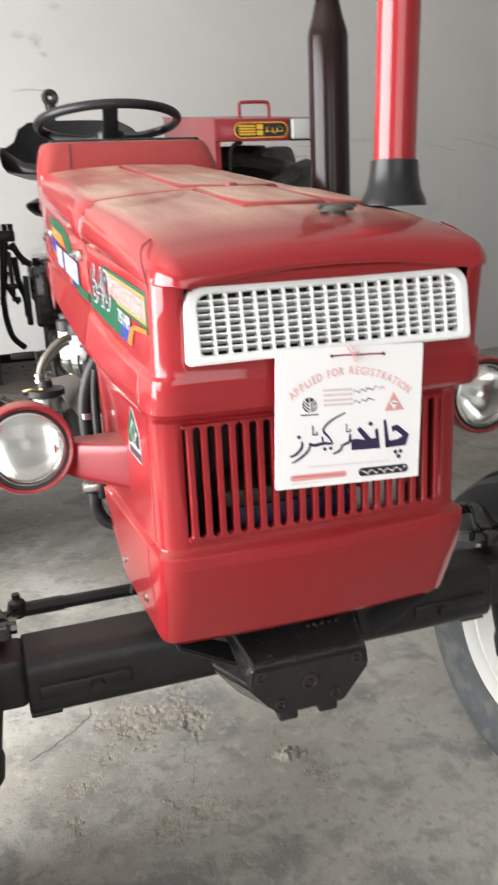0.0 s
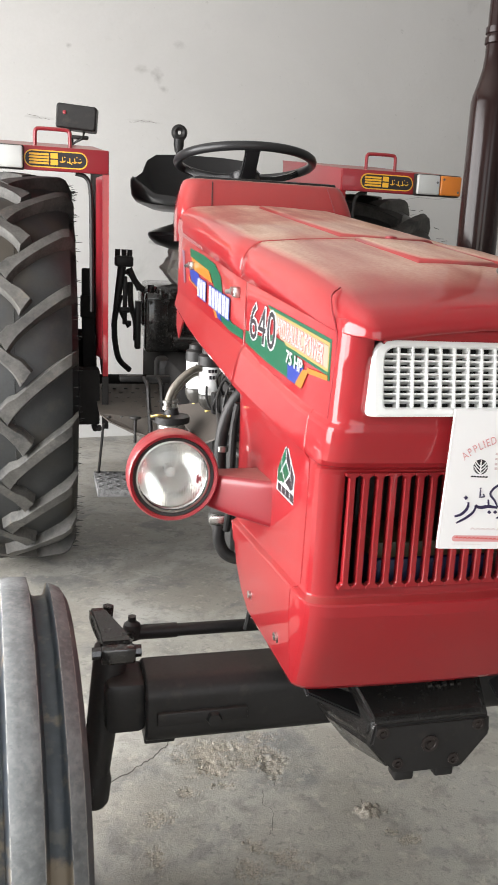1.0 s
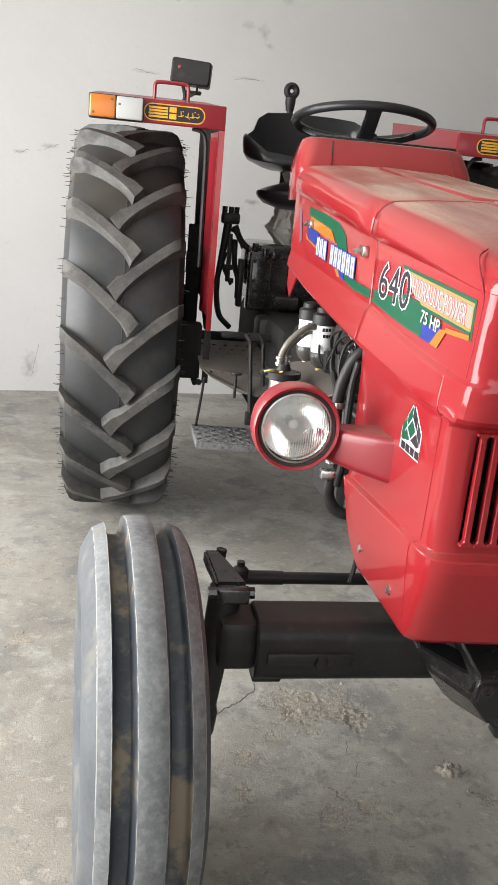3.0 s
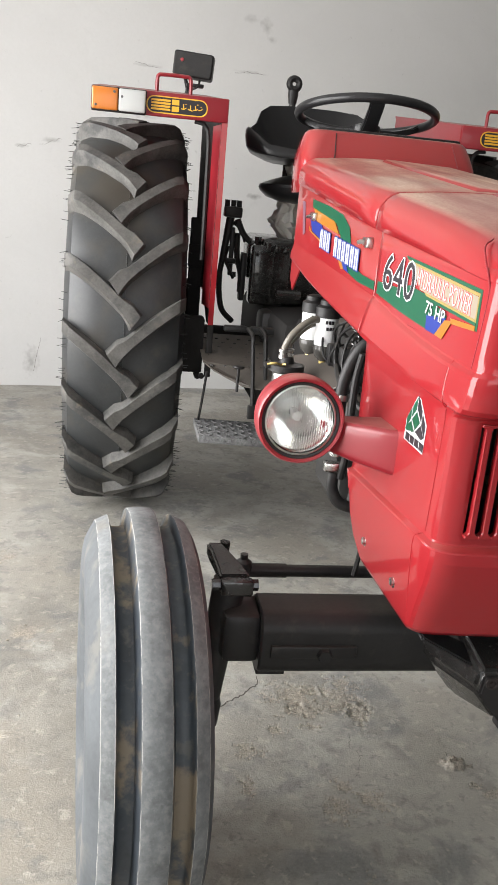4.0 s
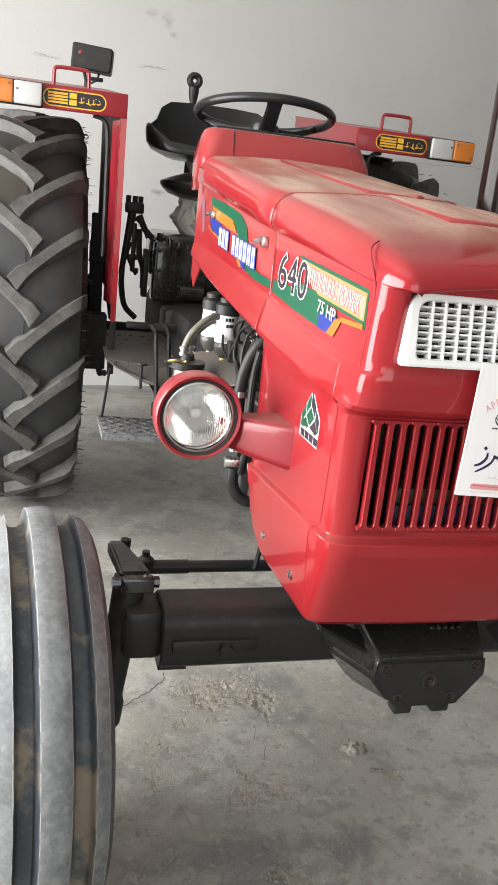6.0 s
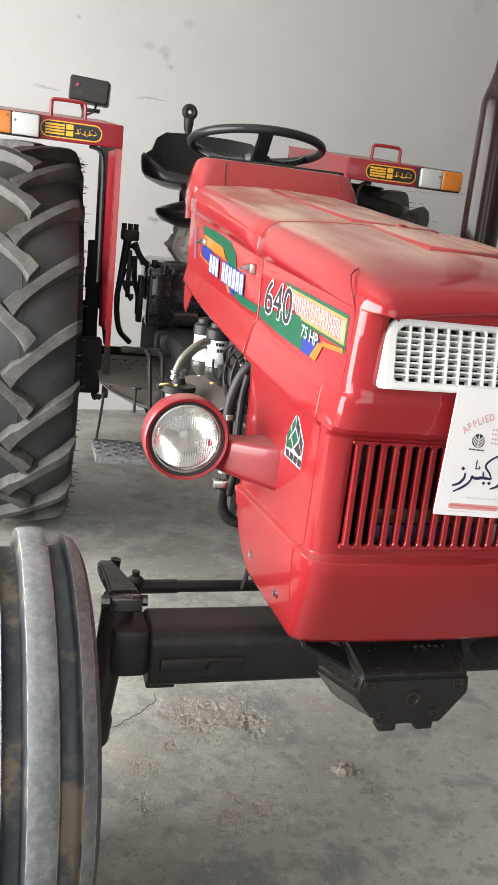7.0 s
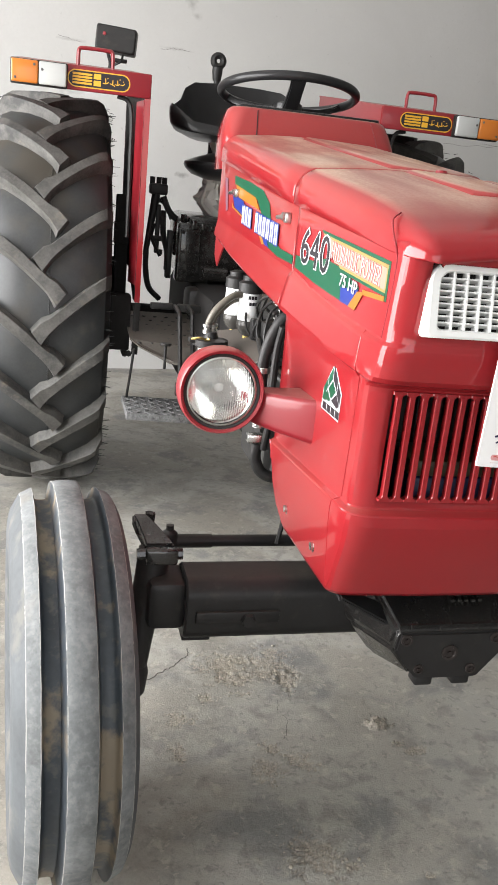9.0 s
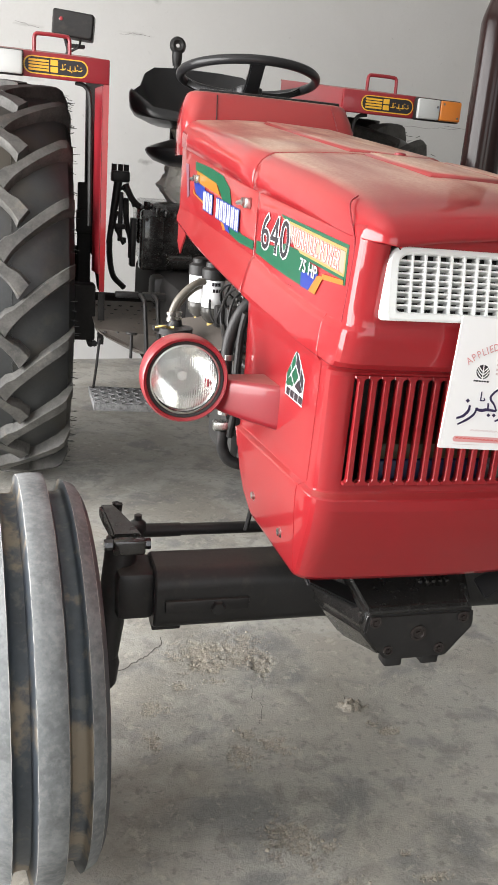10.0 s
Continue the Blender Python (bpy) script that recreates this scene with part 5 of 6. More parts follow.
def build_axle():
    bm = bmesh.new()
    section = rounded(0.119, 0.120, 0.034, 6, 0.1965, 0.517)
    small = rounded(0.113, 0.114, 0.032, 6, 0.1965, 0.517)
    rings(bm, [[Vector((x, y, z)) for y, z in (small if abs(x) > 0.446 else section)] for x in (-0.449, -0.445, 0.445, 0.449)], True, True)
    axle = part("front_axle", bm, BLACK, tractor, "black painted front axle beam")
    for s in (-1, 1):
        bm = bmesh.new()
        x0, x1 = sorted((s * 0.448, s * 0.395))
        box(bm, (x0, 0.160, 0.4505), (x1, 0.235, 0.462), 0.003)
        part("axle_sleeve", bm, BLACK, axle)
        bm = bmesh.new()
        x0, x1 = sorted((s * 0.43, s * 0.275))
        box(bm, (x0, 0.130, 0.500), (x1, 0.145, 0.524), 0.003)
        lathe(bm, [(0.014, 0), (0.014, 0.010), (0.012, 0.013), (0.012, 0.016)], (s * 0.334, 0.138, 0.508), (0, -1, 0), 6)
        part("clamp_plate", bm, BLACK, axle)
        # knuckle, kingpin and steering arm
        bm = bmesh.new()
        x0, x1 = sorted((s * 0.445, s * 0.515))
        box(bm, (x0, 0.150, 0.478), (x1, 0.245, 0.572), 0.014)
        rod(bm, (s * 0.530, 0.190, 0.375), (s * 0.500, 0.212, 0.612), 0.024, 0.030, 20)
        lathe(bm, [(0.020, -0.02), (0.026, -0.01), (0.028, 0.03), (0.022, 0.05)], (s * 0.531, 0.188, 0.345), (-s * 0.08, 0.08, 1), 18)
        rod(bm, (s * 0.53, 0.19, 0.365), (s * 0.62, 0.20, 0.362), 0.030, 0.026, 18)
        knuckle = part("steering_knuckle", bm, BLACK, axle)
        bm = bmesh.new()
        loops = []
        for x, y, z, hw, hh in ((0.520, 0.318, 0.626, 0.014, 0.012), (0.513, 0.288, 0.623, 0.017, 0.015), (0.498, 0.245, 0.615, 0.024, 0.012), (0.492, 0.205, 0.612, 0.027, 0.012)):
            loops.append([Vector((s * (x + a * hw), y, z + b * hh)) for a, b in ((-1, -1), (1, -1), (1, 1), (-1, 1))])
        rings(bm, loops, True, True)
        loops = []
        for x, y, z, hw, hh in ((0.490, 0.25, 0.590, 0.018, 0.012), (0.470, 0.33, 0.566, 0.016, 0.011), (0.450, 0.392, 0.542, 0.015, 0.010)):
            loops.append([Vector((s * (x + a * hw), y, z + b * hh)) for a, b in ((-1, -1), (1, -1), (1, 1), (-1, 1))])
        rings(bm, loops, True, True)
        bmesh.ops.bevel(bm, geom=list(bm.edges), offset=0.004, segments=2, affect="EDGES")
        rod(bm, (s * 0.500, 0.325, 0.615), (s * 0.498, 0.325, 0.636), 0.011, n=6)
        rod(bm, (s * 0.452, 0.195, 0.610), (s * 0.535, 0.195, 0.610), 0.011, n=8)
        box(bm, (min(s * 0.462, s * 0.520), 0.176, 0.595), (max(s * 0.462, s * 0.520), 0.20, 0.624), 0.005)
        part("steering_arm", bm, CAST, knuckle)
        bm = bmesh.new()
        lathe(bm, [(0.006, -0.02), (0.016, -0.016), (0.02, 0.0), (0.016, 0.014), (0.008, 0.02), (0.008, 0.03)], (s * 0.448, 0.385, 0.554), (0, 0, 1), 16)
        part("ball_joint", bm, BLACK, axle)
    bm = bmesh.new()
    rod(bm, (-0.45, 0.385, 0.549), (0.45, 0.385, 0.549), 0.0125)
    for s in (-1, 1):
        rod(bm, (s * 0.44, 0.385, 0.549), (s * 0.36, 0.385, 0.549), 0.0145)
    part("tie_rod", bm, BLACK, axle)
    # front support casting
    bm = bmesh.new()
    f = [(-0.100, 0.550), (0.108, 0.550), (0.112, 0.515), (0.064, 0.456), (-0.056, 0.456), (-0.106, 0.515)]
    g = [(-0.128, 0.612), (0.128, 0.612), (0.150, 0.515), (0.092, 0.440), (-0.092, 0.440), (-0.150, 0.515)]
    k = [(-0.15, 0.655), (0.15, 0.655), (0.170, 0.535), (0.105, 0.450), (-0.105, 0.450), (-0.170, 0.535)]
    rings(bm, [[Vector((x, y, z)) for x, z in q] for q, y in ((f, 0.006), (g, 0.11), (k, 0.215), (k, 0.33))], True, True)
    bmesh.ops.bevel(bm, geom=list(bm.edges), offset=0.010, segments=3, affect="EDGES")
    cast = part("front_support", bm, CAST, tractor, "rough black cast-iron front support")
    bm = bmesh.new()
    slab(bm, [(x * 0.98, 0.0075, z * 0.985 + 0.0075) for x, z in f], (0, -1, 0), 0.010)
    bmesh.ops.bevel(bm, geom=list(bm.edges), offset=0.004, segments=2, affect="EDGES")
    for x in (-0.038, 0.034):
        box(bm, (x - 0.017, 0.0, 0.442), (x + 0.017, 0.03, 0.462), 0.004)
    part("face_plate", bm, BLACK, cast)
    for x, z, r in ((-0.085, 0.537, 0.0125), (0.085, 0.537, 0.0125), (0.0, 0.510, 0.017), (-0.054, 0.479, 0.0105), (0.046, 0.477, 0.0115)):
        bm = bmesh.new()
        lathe(bm, [(r * 0.88, 0.0), (r * 0.88, 0.003), (r * 0.62, 0.0034), (r * 0.55, 0.0008), (r * 0.22, 0.0006), (r * 0.2, 0.003)], (x, -0.003, z), (0, -1, 0), 16)
        part("bolt", bm, BOLT, cast, "brown unpainted bolt hole")
    for j, (x, wdt) in enumerate(((-0.045, 0.045), (0.045, 0.06))):
        bm = bmesh.new()
        rnd = random.Random(j)
        for q in range(5):
            xx = x + (q - 2) * wdt / 4.5
            y = 0.055 if j else 0.075
            z = 0.552 + (y - 0.006) / 0.104 * 0.066
            box(bm, (xx - 0.0035, y - 0.009, z - 0.003), (xx + 0.0035, y + 0.009, z + 0.003), 0.001, 1)
        part("cast_mark", bm, CAST, cast)
    for s in (-1, 1):
        bm = bmesh.new()
        slab(bm, [(s * 0.216, -0.004, 0.622), (s * 0.122, -0.002, 0.570), (s * 0.122, 0.045, 0.586), (s * 0.216, 0.045, 0.628)], (-s * 0.5, -0.1, 0.86), -0.008)
        bmesh.ops.bevel(bm, geom=list(bm.edges), offset=0.0025, segments=2, affect="EDGES")
        part("brace", bm, BLACK_GLOSS, cast, "glossy black brace bar")


build_axle()
for s in (-1, 1):
    build_front_wheel(s)
    build_rear_wheel(s)


# ---- fenders ----
def build_fender(s):
    bm = bmesh.new()
    # inner plate, with its front edge sloping forward to the foot
    plate = [(1.737, 1.575), (1.737, 1.50), (1.737, 1.20), (1.737, 0.845), (1.80, 0.845), (2.0, 0.93), (2.40, 0.95), (2.50, 1.05), (2.53, 1.672)]
    slab(bm, [(s * 0.411, y, z) for y, z in plate], (s, 0, 0), 0.003)
    fender = part("fender", bm, RED_DULL, tractor, "red sheet-metal rear fender with flat top", smooth=0)
    bm = bmesh.new()
    slab(bm, [(s * 0.4145, y, z - (0.010 if z > 1.55 else 0.0)) for y, z in plate], (s, 0, 0), 0.003)
    part("fender_lining", bm, MATT, fender, "dull black sheet over the plate's tyre side")
    bm = bmesh.new()
    slab(bm, [(s * 0.4085, 1.735, 1.577), (s * 0.838, 1.735, 1.577), (s * 0.838, 2.53, 1.674), (s * 0.4085, 2.53, 1.674)], (0, -0.12, 1), -0.006)
    part("top_plate", bm, RED_DULL, fender)
    bm = bmesh.new()
    x0, x1 = sorted((s * 0.400, s * 0.838))
    box(bm, (x0, 1.722, 1.503), (x1, 1.737, 1.577), 0.004)
    part("front_lip", bm, RED_DULL, fender)
    bm = bmesh.new()
    loops = []
    for y, z, w in ((1.728, 1.575, 0.019), (1.728, 1.50, 0.019), (1.728, 1.20, 0.018), (1.728, 0.842, 0.018)):
        loops.append([Vector((s * x, yy, z)) for x, yy in ((0.399, y), (0.399 + w, y), (0.399 + w, y + 0.006), (0.399, y + 0.006))])
    rings(bm, loops, True, True)
    part("front_flange", bm, RED, fender)
    bm = bmesh.new()
    loops = []
    for y, z in ((1.737, 1.50), (1.737, 1.20), (1.737, 0.90)):
        loops.append([Vector((s * x, yy, z)) for x, yy in ((0.418, y), (0.420, y), (0.434, y + 0.11), (0.418, y + 0.11))])
    rings(bm, loops, True, True)
    # the darker red paints in the tyre's shade on the plate
    part("edge_return", bm, RED_DULL, fender)
    bm = bmesh.new()
    tube(bm, [(s * 0.505, 1.752, 1.502), (s * 0.472, 1.752, 1.492), (s * 0.457, 1.752, 1.45), (s * 0.454, 1.752, 1.30), (s * 0.453, 1.752, 1.15), (s * 0.453, 1.752, 1.06)], 0.007, 8)
    part("edge_seal", bm, BLACK, fender)
    # marker lamp
    bm = bmesh.new()
    x0, x1 = sorted((s * 0.838, s * 0.665))
    box(bm, (x0, 1.698, 1.500), (x1, 1.722, 1.574), 0.005)
    lamp = part("marker_lamp", bm, BLACK, fender, "marker lamp with amber and clear halves")
    for a, b, m, nm in ((0.835, 0.754, AMBER, "amber_lens"), (0.752, 0.668, CLEAR, "clear_lens")):
        bm = bmesh.new()
        x0, x1 = sorted((s * a, s * b))
        box(bm, (x0, 1.684, 1.504), (x1, 1.700, 1.570), 0.005, 3)
        lens = part(nm, bm, m, lamp)
        for dx, dz in ((0.012, 0.012), (0.069, 0.054)) if nm == "amber_lens" else ((0.010, 0.042),):
            bm = bmesh.new()
            lathe(bm, [(0.0042, 0), (0.0042, 0.0012), (0.002, 0.002)], (s * (a - dx), 1.6838, 1.504 + dz), (0, -1, 0), 10)
            part("lens_screw", bm, STEEL_DARK, lens)
    # grab handle
    bm = bmesh.new()
    tube(bm, [(s * 0.632, 1.815, 1.580), (s * 0.6315, 1.815, 1.605), (s * 0.631, 1.815, 1.628), (s * 0.6275, 1.815, 1.6365), (s * 0.619, 1.815, 1.640), (s * 0.576, 1.815, 1.641), (s * 0.533, 1.815, 1.640), (s * 0.5245, 1.815, 1.6365), (s * 0.521, 1.815, 1.628), (s * 0.5205, 1.815, 1.605), (s * 0.520, 1.815, 1.580)], 0.0062, 8, 3)
    part("grab_handle", bm, RED_DULL, fender, "bent red grab handle")
    # oval sticker with unreadable writing
    def oval(name, w, h, mat, y, cx=0.0, r=None):
        bm = bmesh.new()
        out = rounded(w, h, r or h / 2 - 0.0005, 5, s * 0.5665 + cx, 1.5385)
        rings(bm, [[Vector((x, yy, z)) for x, z in out] for yy in (1.7222, y)], True, True)
        return part(name, bm, mat, fender, smooth=0)
    oval("sticker", 0.198, 0.052, GOLD, 1.7214)
    oval("sticker_field", 0.190, 0.045, BLACK_INK, 1.7207)
    for k in range(4):
        bm = bmesh.new()
        z = 1.525 + 0.009 * k
        box(bm, (s * 0.5665 - 0.083, 1.7195, z - 0.003), (s * 0.5665 - 0.022, 1.721, z + 0.003))
        part("print_bar", bm, GOLD, fender, smooth=0)
    for z in (1.529, 1.549):
        bm = bmesh.new()
        box(bm, (s * 0.5665 - 0.017, 1.7195, z - 0.008), (s * 0.5665 + 0.006, 1.721, z + 0.008), 0.0007, 1)
        part("print_bar", bm, GOLD, fender, smooth=0)
    rnd = random.Random(3)
    bm = bmesh.new()
    face = Matrix.Translation((s * 0.5665, 1.7207, 1.5385)) @ Matrix.Rotation(radians(90), 4, "X")
    for u0, dv, length, rise in ((0.012, -0.006, 0.018, 0.004), (0.020, -0.007, 0.0, 0.016), (0.034, -0.005, 0.014, -0.003), (0.041, -0.006, 0.002, 0.013), (0.050, -0.006, 0.016, 0.003), (0.058, -0.005, 0.0, 0.012), (0.068, -0.005, 0.013, 0.004)):
        ribbon(bm, [(u0, dv), (u0 + length * 0.5 + 0.001, dv + rise * 0.3 - 0.002), (u0 + length, dv + rise)], 0.0028, face, depth=0.001)
    for u0, v0 in ((0.026, 0.008), (0.047, -0.012), (0.064, 0.009), (0.075, 0.004)):
        ribbon(bm, [(u0, v0), (u0 + 0.003, v0 + 0.001)], 0.003, face, depth=0.001)
    part("print_stroke", bm, GOLD, fender, smooth=0)
    return fender


fender_left = build_fender(-1)
fender_right = build_fender(1)


def build_work_lamp():
    bm = bmesh.new()
    m = Matrix.Translation((-0.474, 2.44, 1.765)) @ Matrix.Rotation(radians(-8), 4, "Z") @ Matrix.Rotation(radians(4), 4, "Y")
    loops = []
    for y, sx, sz in ((-0.04, 0.072, 0.040), (-0.034, 0.078, 0.046), (0.02, 0.080, 0.048), (0.06, 0.070, 0.040)):
        loops.append([m @ Vector((x, y, z)) for x, z in rounded(2 * sx, 2 * sz, 0.010, 3)])
    rings(bm, loops, True, True)
    lamp = part("work_lamp", bm, BLACK, tractor, "black box-shaped rear work lamp")
    bm = bmesh.new()
    lathe(bm, [(0.007, 0), (0.007, 0.004), (0.004, 0.005)], m @ Vector((-0.045, -0.041, 0.012)), m.to_3x3() @ Vector((0, -1, 0)), 12)
    part("switch", bm, RED_DULL, lamp)
    bm = bmesh.new()
    tube(bm, [m @ Vector((-0.03, 0.01, -0.045)), (-0.495, 2.44, 1.68), (-0.50, 2.44, 1.655)], 0.007, 8)
    tube(bm, [m @ Vector((0.03, 0.01, -0.045)), (-0.455, 2.42, 1.69), (-0.48, 2.43, 1.675), (-0.50, 2.44, 1.66)], 0.0045, 8)
    box(bm, (-0.50, 2.42, 1.688), (-0.43, 2.46, 1.70), 0.003)
    part("bracket", bm, BLACK, lamp)


build_work_lamp()


# ---- exhaust and air intake ----
def build_stacks():
    bm = bmesh.new()
    c = Vector((0.338, 0.63, 1.05))
    lathe(bm, [(0.028, 0.0), (0.03, 0.08), (0.042, 0.11), (0.0435, 0.13), (0.0435, 0.565), (0.041, 0.58), (0.033, 0.605), (0.026, 0.635), (0.0235, 0.66), (0.0235, 0.90)], c, (0, 0, 1), 36)
    ex = part("exhaust", bm, RUST, tractor, "dark brown bottle-shaped exhaust silencer")
    bm = bmesh.new()
    for h in (0.69, 0.71):
        lathe(bm, [(0.0236, h - 0.008), (0.027, h - 0.006), (0.027, h + 0.006), (0.0236, h + 0.008)], c, (0, 0, 1), 28)
    part("clamp", bm, RUST, ex)
    bm = bmesh.new()
    tube(bm, [(0.338, 0.63, 1.06), (0.335, 0.64, 1.0), (0.28, 0.68, 0.965), (0.15, 0.72, 0.96)], 0.026, 14)
    part("elbow", bm, RUST, ex)
    x, y = 0.224, 0.125
    z = top_z(y) + 0.003
    lean = (0.035, 0, 1)
    bm = bmesh.new()
    lathe(bm, [(0.054, -0.004), (0.052, 0.006), (0.044, 0.022), (0.0395, 0.045), (0.038, 0.066), (0.034, 0.067)], (x, y, z), lean, 32)
    boot = part("intake_boot", bm, BLACK_GLOSS, tractor, "black rubber boot of the air intake")
    bm = bmesh.new()
    lathe(bm, [(0.0338, 0.06), (0.0338, 0.36), (0.0345, 0.365), (0.0345, 0.40), (0.0335, 0.405), (0.0335, 0.62), (0.055, 0.64), (0.06, 0.70), (0.03, 0.74)], (x, y, z), lean, 36)
    part("intake_pipe", bm, RED, boot, "glossy red air intake pipe")
    bm = bmesh.new()
    lathe(bm, [(0.0348, 0.335), (0.0351, 0.337), (0.0351, 0.352), (0.0348, 0.354)], (x, y, z), lean, 36)
    part("sticker_band", bm, PINK_INK, boot)


build_stacks()


# ---- engine, gearbox, platform and seat ----
def build_engine():
    bm = bmesh.new()
    box(bm, (-0.15, 0.36, 0.64), (0.15, 1.10, 0.98), 0.02)
    box(bm, (-0.12, 0.36, 0.98), (0.12, 1.05, 1.10), 0.015)
    box(bm, (-0.10, 0.62, 0.52), (0.10, 1.05, 0.65), 0.03)
    for k in range(9):
        box(bm, (-0.165, 0.42 + 0.07 * k, 0.60), (-0.148, 0.455 + 0.07 * k, 0.92), 0.004)
    engine = part("engine", bm, ENGINE, tractor, "dark grey diesel engine block")
    for k in range(4):
        bm = bmesh.new()
        tube(bm, [(-0.17, 0.60 + 0.06 * k, 0.88), (-0.225, 0.58 + 0.05 * k, 0.96 + 0.01 * k), (-0.20, 0.52 + 0.05 * k, 1.03), (-0.13, 0.50 + 0.07 * k, 1.05)], 0.0032, 6)
        part("injector_pipe", bm, BLACK, engine)
    bm = bmesh.new()
    for k in range(5):
        box(bm, (-0.235 + 0.01 * (k % 2), 0.50 + 0.055 * k, 0.90 + 0.012 * (k % 3)), (-0.17, 0.53 + 0.055 * k, 0.95 + 0.012 * (k % 3)), 0.005)
    tube(bm, [(-0.22, 0.72, 0.95), (-0.24, 0.62, 0.93), (-0.245, 0.52, 0.90), (-0.20, 0.45, 0.86)], 0.007, 8)
    part("pipe_clamp", bm, BLACK, engine, "black pipe clamp block")
    bm = bmesh.new()
    box(bm, (-0.225, 0.55, 0.62), (-0.15, 0.78, 0.86), 0.02)
    rod(bm, (-0.19, 0.50, 0.76), (-0.19, 0.56, 0.76), 0.06)
    part("injection_pump", bm, ENGINE, engine)
    bm = bmesh.new()
    rod(bm, (-0.235, 0.40, 0.70), (-0.20, 0.40, 1.0), 0.012)
    box(bm, (-0.242, 0.385, 0.70), (-0.21, 0.405, 1.03), 0.004)
    lathe(bm, [(0.05, 0), (0.17, 0.004), (0.18, 0.02), (0.05, 0.024)], (0, 0.31, 0.82), (0, -1, 0), 30)
    part("radiator_shroud", bm, BLACK, engine)
    rnd = random.Random(31)
    for k in range(16):
        bm = bmesh.new()
        p = Vector((rnd.uniform(-0.235, -0.19), rnd.uniform(0.48, 0.74), rnd.uniform(0.90, 1.03)))
        way = Vector((rnd.uniform(-1, 0.2), rnd.uniform(-1, 0.3), rnd.uniform(-0.6, 1)))
        r = rnd.uniform(0.005, 0.009)
        lathe(bm, [(r * 0.6, -0.012), (r, -0.010), (r, -0.002), (r * 0.7, -0.001), (r * 0.7, 0.010), (r * 0.5, 0.012)], p, way, 8)
        part("pipe_fitting", bm, (STEEL_DARK, BLACK, STEEL_DARK)[k % 3], engine)
    for k in range(5):
        bm = bmesh.new()
        y = 0.48 + 0.06 * k
        tube(bm, [(-0.19, y, 0.90 + 0.02 * (k % 2)), (-0.24, y + 0.02, 0.93), (-0.238 + 0.01 * rnd.random(), y + 0.08 * rnd.random(), 0.97 + 0.03 * rnd.random()), (-0.19, y + 0.12 * rnd.random(), 1.03)], 0.0028, 6)
        part("fuel_line", bm, BLACK, engine)
    # hoses beside the nose
    bm = bmesh.new()
    tube(bm, [(-0.205, 0.42, 1.035), (-0.245, 0.425, 1.01), (-0.268, 0.43, 0.96), (-0.276, 0.43, 0.90), (-0.272, 0.43, 0.80)], 0.0125, 12)
    tube(bm, [(-0.250, 0.40, 1.0), (-0.255, 0.41, 0.95), (-0.257, 0.41, 0.88), (-0.256, 0.41, 0.80), (-0.26, 0.42, 0.74)], 0.008, 10)
    tube(bm, [(-0.272, 0.43, 0.75), (-0.272, 0.43, 0.715), (-0.258, 0.425, 0.688), (-0.23, 0.42, 0.678), (-0.19, 0.42, 0.678)], 0.0125, 12)
    part("hose", bm, BLACK, engine, "black rubber coolant hose")
    for z in (0.785, 0.90):
        bm = bmesh.new()
        lathe(bm, [(0.0135, 0), (0.0145, 0.001), (0.0145, 0.011), (0.0135, 0.012)], (-0.2725, 0.43, z), (0, 0, 1), 14)
        part("hose_clip", bm, STEEL, engine, "bright steel hose clip")
    bm = bmesh.new()
    box(bm, (-0.295, 0.415, 0.752), (-0.25, 0.44, 0.772), 0.004)
    part("hose_clip", bm, STEEL, engine, "bright steel hose clip")
    # fuel filters
    for x, y in ((-0.243, 0.885), (-0.227, 0.80)):
        bm = bmesh.new()
        lathe(bm, [(0.026, 0.0), (0.027, 0.003), (0.027, 0.070), (0.026, 0.073)], (x, y, 0.948), (0, 0, 1), 28)
        fil = part("fuel_filter", bm, LABEL, engine, "white fuel filter canister with glass bowl")
        bm = bmesh.new()
        lathe(bm, [(0.0273, 0.066), (0.0295, 0.068), (0.0295, 0.090), (0.021, 0.096), (0.021, 0.106), (0.010, 0.110)], (x, y, 0.948), (0, 0, 1), 24)
        part("filter_head", bm, BLACK, fil)
        bm = bmesh.new()
        lathe(bm, [(0.027, -0.0002), (0.029, -0.004), (0.028, -0.016), (0.023, -0.028), (0.012, -0.038)], (x, y, 0.948), (0, 0, 1), 24)
        part("filter_bowl", bm, BOWL, fil, "grey glass sediment bowl")
        bm = bmesh.new()
        lathe(bm, [(0.011, -0.0382), (0.011, -0.050), (0.007, -0.052), (0.007, -0.062), (0.003, -0.063)], (x, y, 0.948), (0, 0, 1), 14)
        part("drain_tap", bm, BRASS, fil)
        bm = bmesh.new()
        for k, (z, wd) in enumerate(((1.013, 0.016), (0.998, 0.02))):
            for q in range(3):
                a = radians(-105 + 16 * q + 6 * k)
                p = Vector((x + 0.0272 * math.cos(a), y + 0.0272 * math.sin(a), z - 0.008))
                box(bm, (-0.003, -0.0006, -0.004), (0.003, 0.0006, 0.004), m=Matrix.Translation(p) @ Matrix.Rotation(a + radians(90), 4, "Z"))
        part("print_bar", bm, BLACK_INK, fil, smooth=0)
    bm = bmesh.new()
    tube(bm, [(-0.235, 0.80, 1.010), (-0.275, 0.78, 1.005), (-0.312, 0.77, 0.975), (-0.328, 0.77, 0.945), (-0.332, 0.77, 0.92)], 0.0085, 12)
    part("braided_hose", bm, HOSE_CLEAR, engine, "clear braided fuel hose")
    bm = bmesh.new()
